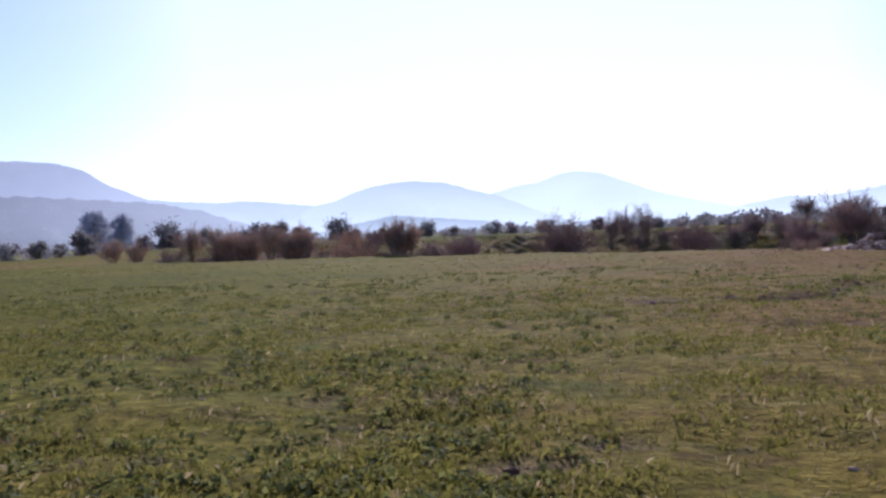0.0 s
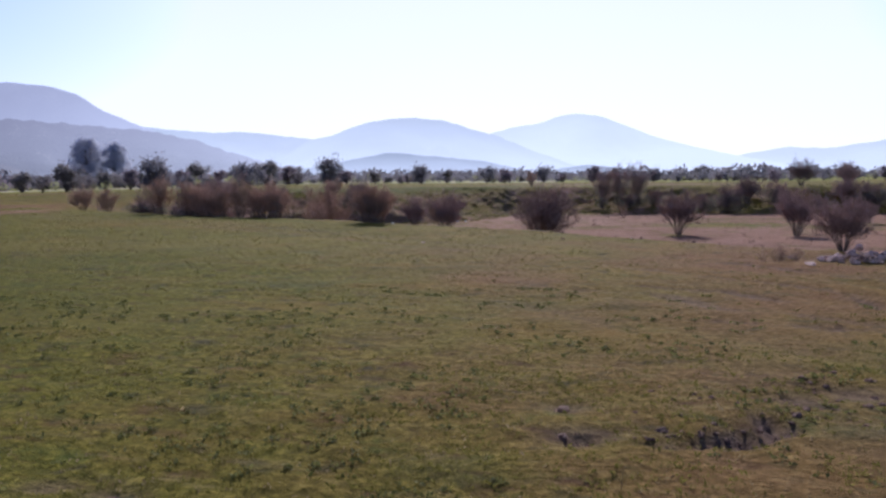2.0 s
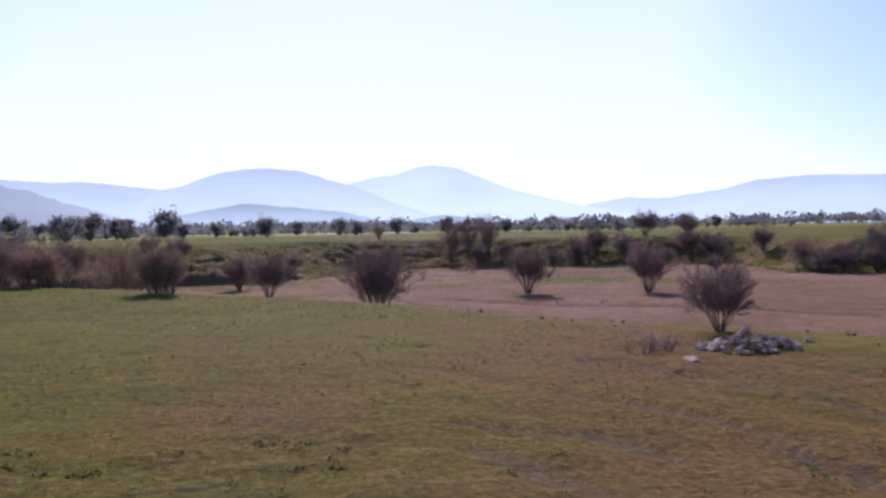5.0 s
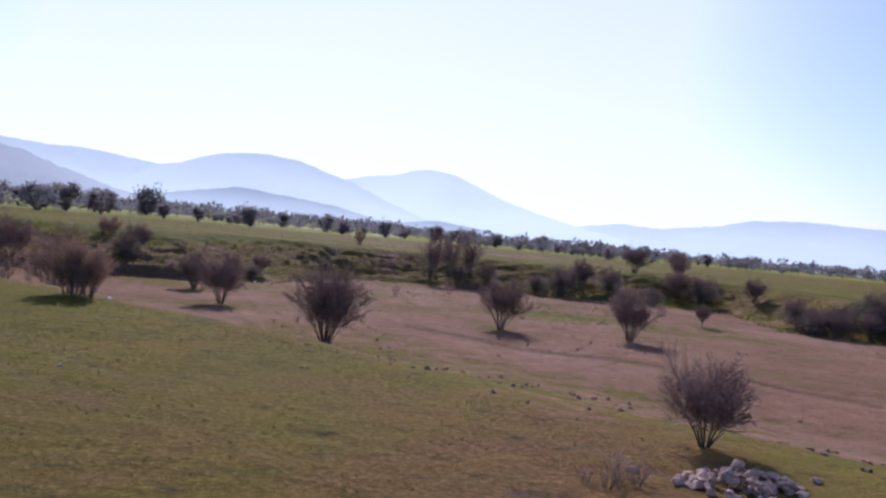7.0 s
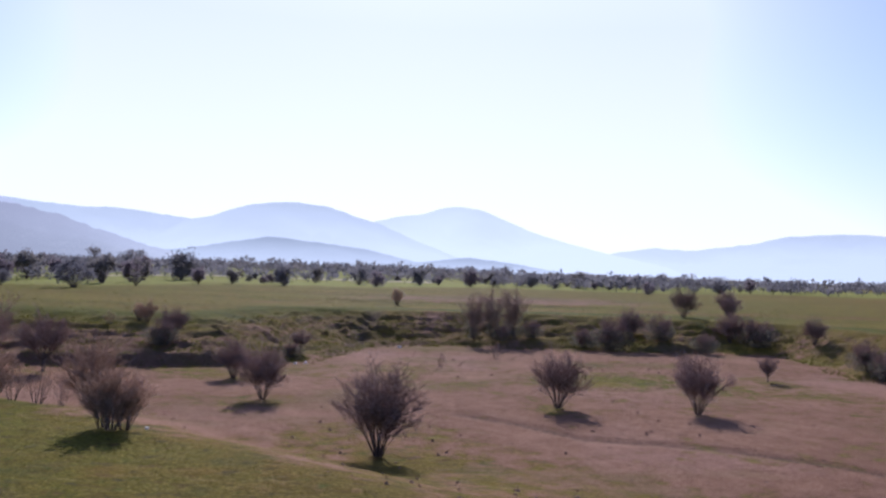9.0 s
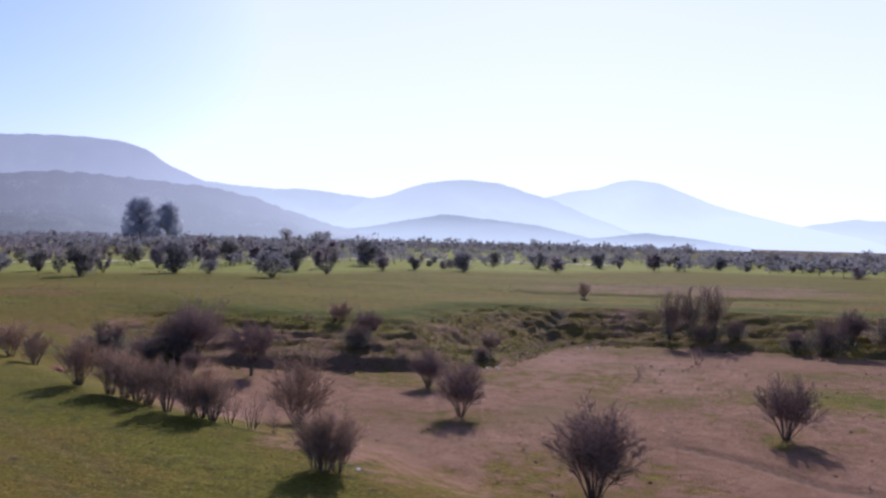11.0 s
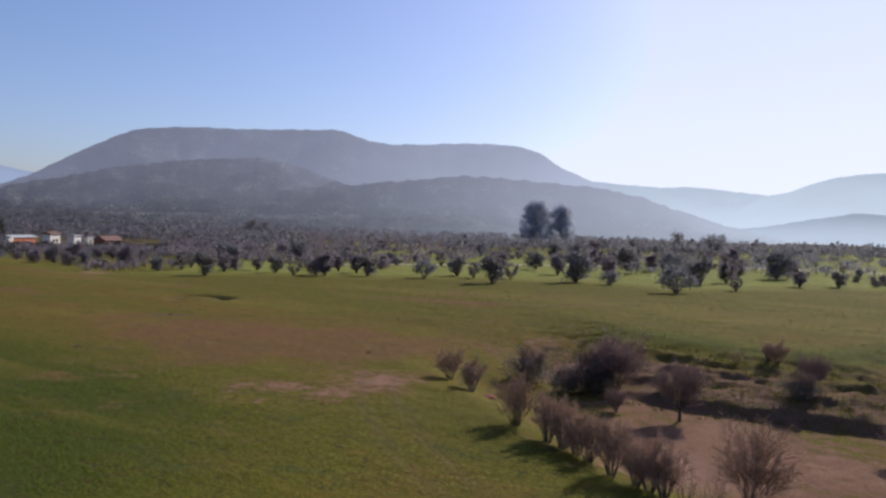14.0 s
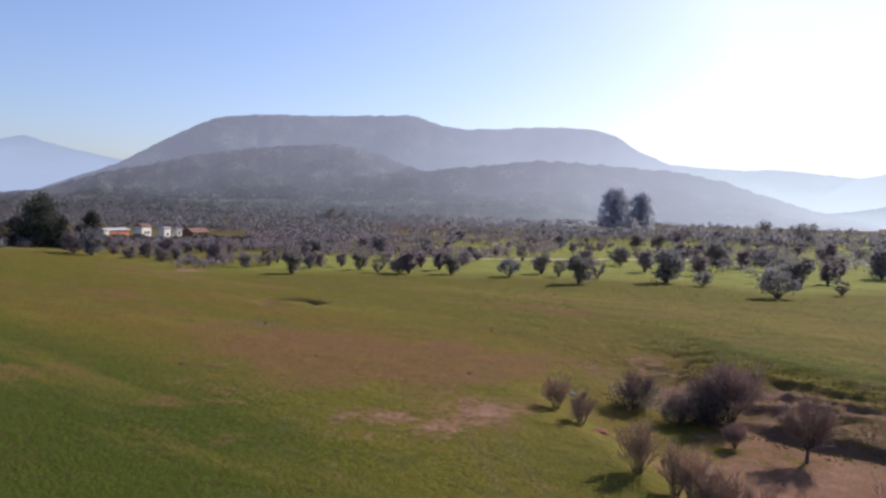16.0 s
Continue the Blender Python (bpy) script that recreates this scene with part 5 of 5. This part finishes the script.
def thicket(label, front, back, total, h_range, mat, seed):
    """Low bare trees crowded between two lines on the plan, too many to count."""
    r = random.Random(seed)
    bld = Builder()
    spots = []
    for _ in range(total):
        u, v = r.random() * (len(front) - 1), r.random() ** 0.8
        i = int(u)
        ends = [Vector(line[i]).lerp(Vector(line[i + 1]), u - i) for line in (front, back)]
        p = ends[0].lerp(ends[1], v)
        spots.append((p.x, p.y))
    for (x, y), z in zip(spots, heights(spots).tolist()):
        h = r.uniform(*h_range)
        bld.spike(Vector((x, y, z - 0.2)), Vector((x, y, z + h * 0.8)), 0.08)
        for _ in range(34):
            ang, k = r.uniform(0, 6.28), r.random() ** 0.5
            bld.leaf(Vector((x + math.cos(ang) * k * h * 0.55, y + math.sin(ang) * k * h * 0.55, z + h * (0.12 + 0.85 * r.random() * (1 - 0.35 * k)))), h * 0.24, r)
    ob = new("thicket", bld.mesh("thicket", mat))
    tagged(ob, label, "thicket", kind="stuff")


FRONT = [(-170, 86), (-180, 99), (-177, 106), (-173, 117), (-163, 127), (-158, 134), (-150, 142)]
BACK = [(-202, 97), (-200, 108), (-197, 119), (-195, 127), (-191, 142), (-185, 154), (-165, 158)]
thicket("low bare purplish thicket before the houses", FRONT, BACK, 170, (1.8, 3.0), M_TWIG_FAR, 8)
thicket("low bare purplish thicket beside the meadow", [(-156, 138), (-142, 144), (-122, 146), (-100, 150)], [(-176, 165), (-152, 176), (-132, 184), (-112, 190)], 190, (1.8, 3.0), M_TWIG_FAR, 10)
thicket("bare purplish trees behind the hedge", [(-196, 166), (-180, 166), (-163, 172), (-148, 180)], [(-232, 205), (-212, 214), (-192, 222), (-172, 228)], 300, (1.8, 3.2), M_TWIG_FAR, 11)
thicket("low dark scrub before the houses", FRONT, BACK, 90, (1.5, 2.6), M_LEAF_HAZED, 9)


# ---------------------------------------------------------------- stones, clods and litter
def stone_mesh(name, seed, mat, flat=0.7):
    """An angular broken stone: the hull of a few jagged corners, its edges slightly worn."""
    r = random.Random(seed)
    bm = bmesh.new()
    for k in range(13):
        d = Vector((r.gauss(0, 1), r.gauss(0, 1), r.gauss(0, 1))).normalized() * r.uniform(0.40, 0.58)
        bm.verts.new((d.x * 1.2, d.y * 0.9, d.z * flat))
    bmesh.ops.convex_hull(bm, input=bm.verts)
    loose = [v for v in bm.verts if not v.link_faces]
    bmesh.ops.delete(bm, geom=loose, context="VERTS")
    bmesh.ops.bevel(bm, geom=bm.edges[:], offset=0.025, segments=1, affect="EDGES")
    me = bpy.data.meshes.new(name)
    bm.to_mesh(me)
    bm.free()
    me.materials.append(mat)
    return me


STONES = [stone_mesh("stone", 10 + i, M_STONE) for i in range(9)]
def clod_mesh(name, seed):
    """A broken, lumpy clod of earth."""
    bm = bmesh.new()
    bmesh.ops.create_icosphere(bm, subdivisions=2, radius=0.4)
    for v in bm.verts:
        n = 1 + noise.noise(v.co * 4.5 + Vector((seed * 3.1, 0, 0))) * 0.75 + noise.noise(v.co * 11 + Vector((0, seed * 1.7, 0))) * 0.30
        v.co = Vector((v.co.x * n * 1.15, v.co.y * n * 0.9, v.co.z * n * 0.6))
    me = bpy.data.meshes.new(name)
    bm.to_mesh(me)
    bm.free()
    me.materials.append(M_CLOD)
    return me


CLODS = [clod_mesh("clod", 30 + i) for i in range(5)]
PALE = [stone_mesh("stone", 50 + i, M_WHITE) for i in range(2)]

pile = new("stone_pile")
pile.location = (11.8, 21.0, height(11.8, 21.0))
tagged(pile, "heap of pale field stones beside a bare shrub", "stone pile")
rs = random.Random(77)
for i in range(125):
    ang, k = rs.uniform(0, 6.28), rs.random() ** 0.6
    ox, oy = math.cos(ang) * k * 1.05, math.sin(ang) * k * 0.62
    s = rs.uniform(0.08, 0.24)
    mound = max(math.exp(-((ox + 0.15) / 0.32) ** 2), 0.7 * math.exp(-((ox - 0.55) / 0.3) ** 2))
    up = height(11.8 + ox, 21.0 + oy) - pile.location.z + (1 - k * k) * mound * rs.choice((0.0, 0.10, 0.20, 0.30)) + s * 0.2
    ob = part("stone", STONES[i % 9], pile)
    ob.matrix_basis = pose(ox, oy, up, rs.uniform(-35, 35), rs.uniform(-35, 35), rs.uniform(0, 360)) @ Matrix.Diagonal((s, s, s, 1))


def scatter(name, meshes, spots, label, category, group, seed, lift=0.10):
    r = random.Random(seed)
    for i, (x, y, s) in enumerate(spots):
        ob = new(name, meshes[i % len(meshes)])
        ob.matrix_basis = pose(x, y, height(x, y) + s * lift, r.uniform(-8, 8), r.uniform(-8, 8), r.uniform(0, 360)) @ Matrix.Diagonal((s, s, s, 1))
        tagged(ob, label, category, group)


scatter("stone", STONES, [(9.9, 19.8, 0.27), (1.22, 2.32, 0.03), (-1.2, 3.7, 0.025), (10.3, 21.6, 0.2), (13.4, 21.4, 0.22), (0.55, 27, 0.15), (13.6, 32.5, 0.14), (8.2, 30, 0.13)],
        "pale stone lying in the grass", "stone", "loose stones", 1)
scatter("stone", PALE, [(11.3, 81.1, 0.36), (2.6, 68.2, 0.32), (3.3, 68.6, 0.26), (-19.5, 59.3, 0.3), (-1.2, 39.2, 0.14), (-7.0, 57.5, 0.2), (-27.2, 64.0, 0.4), (-4.5, 52.5, 0.13)],
        "small bright white stone on bare ground", "stone", "white stones", 2)
scatter("clod", CLODS, [(2.25, 8.78, 0.2), (2.42, 7.85, 0.24), (2.15, 7.95, 0.14), (3, 8.06, 0.12), (-60, 64.7, 0.45), (-59.2, 65.6, 0.35), (-49.4, 48.7, 0.4), (-33.7, 60.9, 0.4), (-40.7, 62.6, 0.3), (-42.7, 77.1, 0.4), (-45.3, 57.5, 0.3), (12.1, 35.2, 0.26), (11.6, 31, 0.21), (14.1, 32, 0.22), (14.4, 30.2, 0.25),
                        (21.8, 32.9, 0.25), (19.3, 28.2, 0.27), (13.5, 32.4, 0.19), (10.1, 34.9, 0.19), (17.3, 26.6, 0.25), (5.4, 28.3, 0.19), (16, 24.5, 0.22), (18.5, 23.5, 0.25), (15.2, 22.4, 0.28),
                        (0.2, 2.5, 0.09), (0.03, 3.52, 0.07), (-1.9, 5.1, 0.08), (-1.1, 6.85, 0.12), (3.3, 45, 0.19), (9.3, 47.2, 0.19), (20, 38, 0.22), (23.5, 40, 0.22), (-1, 45, 0.2), (-2, 48.4, 0.22)],
        "dark clod of turned earth on the ground", "clod", "earth clods", 3, -0.03)

cr = random.Random(64)
broken = [(cr.gauss(5.3, 0.55), cr.gauss(8.8, 0.45), cr.uniform(0.04, 0.13)) for _ in range(60)] + [(cr.gauss(4.0, 0.5), cr.gauss(9.0, 0.4), cr.uniform(0.03, 0.08)) for _ in range(22)]
scatter("clod", CLODS, broken, "small brown lump of broken turf", "clod", "broken turf", 9, -0.02)
rim = [(ax + (bx - ax) * k + cr.gauss(0, 0.05), ay + (by - ay) * k + 0.13 + cr.gauss(0, 0.06), cr.uniform(0.03, 0.075)) for (ax, ay), (bx, by) in zip(CRACK, CRACK[1:]) for k in (0.05, 0.17, 0.3, 0.42, 0.55, 0.67, 0.8, 0.92)]
scatter("clod", CLODS, rim, "small clod on the rim of the turf crack", "clod", "clods along the crack", 8, -0.04)
scatter("clod", CLODS, [(cr.gauss(11.8, 2.0), cr.gauss(33.6, 1.7), cr.uniform(0.06, 0.17)) for _ in range(16)] + [(cr.uniform(14, 24), cr.uniform(24, 31), cr.uniform(0.08, 0.18)) for _ in range(6)],
        "crumbled dark clod on the dry soil", "clod", "crumbled clods", 6, 0.0)

bits = Builder()
br = random.Random(88)
spots = []
while len(spots) < 700:
    x, y = br.uniform(-14, 45), br.uniform(22, 80)
    if value_noise(x * 0.15, y * 0.15, 71) + br.uniform(-0.5, 0.5) > 0:
        spots.append((x, y))
inside = (beside(np.array([p[0] for p in spots]), np.array([p[1] for p in spots]), FIELD_EDGE) > 0.5) & (beside(np.array([p[0] for p in spots]), np.array([p[1] for p in spots]), BANK_FOOT) < 0)
for (x, y), z, ok in zip(spots, heights(spots).tolist(), inside):
    if ok:
        r = br.uniform(0.04, 0.13)
        c = Vector((x, y, z + r * 0.2))
        ring = [c + Vector((math.cos(k * 1.257) * r * br.uniform(0.7, 1.2), math.sin(k * 1.257) * r * br.uniform(0.7, 1.2), -r * 0.3)) for k in range(5)]
        b0 = len(bits.v)
        bits.v += ring + [c + Vector((br.uniform(-0.3, 0.3) * r, br.uniform(-0.3, 0.3) * r, r * 0.6))]
        bits.f += [(b0 + k, b0 + (k + 1) % 5, b0 + 5) for k in range(5)]
ob = new("crumbs", bits.mesh("crumbs", M_CLOD))
tagged(ob, "scattered dark crumbs and dung on bare soil", "soil crumbs", kind="stuff")

rag_v, rag_f = [], []
for j in range(9):
    for i in range(13):
        u, v = i / 12 - 0.5, j / 8 - 0.5
        rag_v.append((u * 0.95, v * 0.6, 0.16 + 0.12 * noise.noise(Vector((u * 4, v * 4, 0))) + 0.06 * noise.noise(Vector((u * 11, v * 11, 3))) - 0.3 * (u * u + v * v)))
for j in range(8):
    for i in range(12):
        q = j * 13 + i
        rag_f.append((q, q + 1, q + 14, q + 13))
rag = new("cloth", mesh_of("cloth", rag_v, rag_f, M_RAG, True))
rag.matrix_basis = pose(-21.6, 56.6, height(-21.6, 56.6), 0, 0, 30)
mod = rag.modifiers.new("thickness", "SOLIDIFY")
mod.thickness = 0.02
tagged(rag, "crumpled faded red cloth lying by a bare shrub", "cloth")


# ---------------------------------------------------------------- grass
def grass(name, label, mat, spots, blade, size, seed):
    r = random.Random(seed)
    v, f = [], []
    zs = land(np.array([s[0] for s in spots]), np.array([s[1] for s in spots]))[0]
    for (x, y, k), z in zip(spots, zs):
        for _ in range(blade):
            ang, lean = r.uniform(0, 6.28), r.uniform(0.2, 1.1)
            h = size * k * r.uniform(0.5, 1.2)
            w = h * 0.11
            bx, by = x + r.gauss(0, size * 0.5 * k), y + r.gauss(0, size * 0.5 * k)
            dx, dy = math.cos(ang), math.sin(ang)
            b = len(v)
            v += [(bx - dy * w, by + dx * w, z - 0.01), (bx + dy * w, by - dx * w, z - 0.01),
                  (bx + dx * h * lean * 0.4 + dy * w * 0.7, by + dy * h * lean * 0.4 - dx * w * 0.7, z + h * 0.6), (bx + dx * h * lean, by + dy * h * lean, z + h * (1.05 - 0.4 * lean))]
            f += [(b, b + 1, b + 2), (b, b + 2, b + 3)]
    ob = new(name, mesh_of(name, v, f, mat))
    tagged(ob, label, "grass", kind="stuff")


def on_turf(spots):
    """Those of the places that are not on broken earth."""
    raw = land(np.array([p[0] for p in spots]), np.array([p[1] for p in spots]))[3]
    return [p for p, e in zip(spots, raw.tolist()) if e < 0.3]


rg = random.Random(9)
straw = []
d = 1.6 + 11 * np.random.rand(26000) ** 1.25
b = np.radians(np.random.uniform(-42, 42, 26000))
x, y = -np.sin(b) * d, np.cos(b) * d
ok = value_noise(x * 1.4, y * 1.4, 21) + 0.4 * value_noise(x * 5, y * 5, 22) + np.random.uniform(-0.5, 0.5, 26000) > 0.02
near = [(float(u), float(v), rg.uniform(0.5, 1.25)) for u, v in zip(x[ok], y[ok])]
x, y = np.random.uniform(-40, 30, 40000), np.random.uniform(6, 62, 40000)
ok = (beside(x, y, FIELD_EDGE) < 0.5) & (value_noise(x * 0.8, y * 0.8, 25) + np.random.uniform(-0.8, 0.8, 40000) > 0.1)
far_tufts = [(float(u), float(v), rg.uniform(0.4, 1.3)) for u, v in zip(x[ok], y[ok])][:11000]
for _ in range(2500):
    d, b = 1.6 + 12 * rg.random() ** 1.2, radians(rg.uniform(-42, 42))
    straw.append((-math.sin(b) * d, math.cos(b) * d, rg.uniform(0.5, 1.2)))
grass("grass", "short green winter grass on the field", M_GRASS, on_turf(near), 5, 0.030, 1)
grass("grass", "tufts of pasture grass across the field", M_GRASS, on_turf(far_tufts), 5, 0.042, 2)
grass("grass", "dry straw among the short grass", M_STRAW, on_turf(straw), 2, 0.040, 3)

x, y = np.random.uniform(-24, 62, 30000), np.random.uniform(58, 94, 30000)
sb = beside(x, y, BANK_FOOT)
ok = (sb > -1.0) & (sb < 9.0 - 3.5 * smooth01(x, 1, 8)) & (value_noise(x * 0.7, y * 0.7, 31) + np.random.uniform(-0.5, 0.5, 30000) > 0.0)
tussocks = [(float(u), float(v), rg.uniform(0.5, 1.4)) for u, v in zip(x[ok], y[ok])][:7600]
grass("grass", "coarse green tussocks on the stream bank", M_LEAF_GREEN, tussocks[:2800], 7, 0.12, 4)
grass("grass", "coarse dull tussocks on the stream bank", M_GRASS, tussocks[2800:], 7, 0.14, 5)

x, y = np.random.uniform(-75, 75, 26000), np.random.uniform(72, 165, 26000)
ok = (beside(x, y, BANK_FOOT) > 8) & (np.hypot(x, y) < wood_start(np.degrees(np.arctan2(-x, y))) + 10) & (value_noise(x * 0.12, y * 0.3, 35) + np.random.uniform(-0.6, 0.6, 26000) > 0.05)
plain_tufts = [(float(u), float(v), rg.uniform(0.5, 1.4)) for u, v in zip(x[ok], y[ok])]
grass("grass", "rough tufts of grass on the plain", M_GRASS, plain_tufts[:2600], 5, 0.10, 6)
grass("grass", "fresh green tufts on the plain", M_LEAF_GREEN, plain_tufts[2600:4600], 5, 0.09, 7)

low_weeds = Builder()
kr = random.Random(41)
spots = []
while len(spots) < 1400:
    d, b = 1.6 + 15 * kr.random() ** 1.3, radians(kr.uniform(-40, 40))
    x, y = -math.sin(b) * d, math.cos(b) * d
    if float(value_noise(x * 0.9, y * 0.9, 44)) + kr.uniform(-0.35, 0.35) + 0.25 * (x < -0.5) > 0.18:
        spots.append((x, y))
spots = on_turf(spots)
for (x, y), z in zip(spots, heights(spots).tolist()):
    for _ in range(11):
        ang, k = kr.uniform(0, 6.28), kr.random() * (0.045 + 0.004 * y)
        low_weeds.leaf(Vector((x + math.cos(ang) * k, y + math.sin(ang) * k, z + 0.008 + kr.random() * 0.022)), 0.026 + 0.0016 * y, kr, 0.9)
ob = new("clover", low_weeds.mesh("clover", M_CLOVER))
tagged(ob, "low clover and broad-leaved weeds in patches", "weeds", kind="stuff")

weed = Builder()
weed.tube([Vector((0, 0, -0.03)), Vector((0.01, 0, 0.1)), Vector((0.02, 0.01, 0.19))], [0.004, 0.003, 0.002], 4)
for k in range(9):
    p = Vector((0.02 * k / 9, 0.005, 0.05 + 0.016 * k))
    weed.spike(p, p + Vector((rg.gauss(0, 0.03), rg.gauss(0, 0.03), 0.03)), 0.002)
stalk = new("weed", weed.mesh("weed", M_STRAW))
stalk.location = (2.36, 6.8, height(2.36, 6.8))
tagged(stalk, "single dry weed stalk standing in the field", "weed")
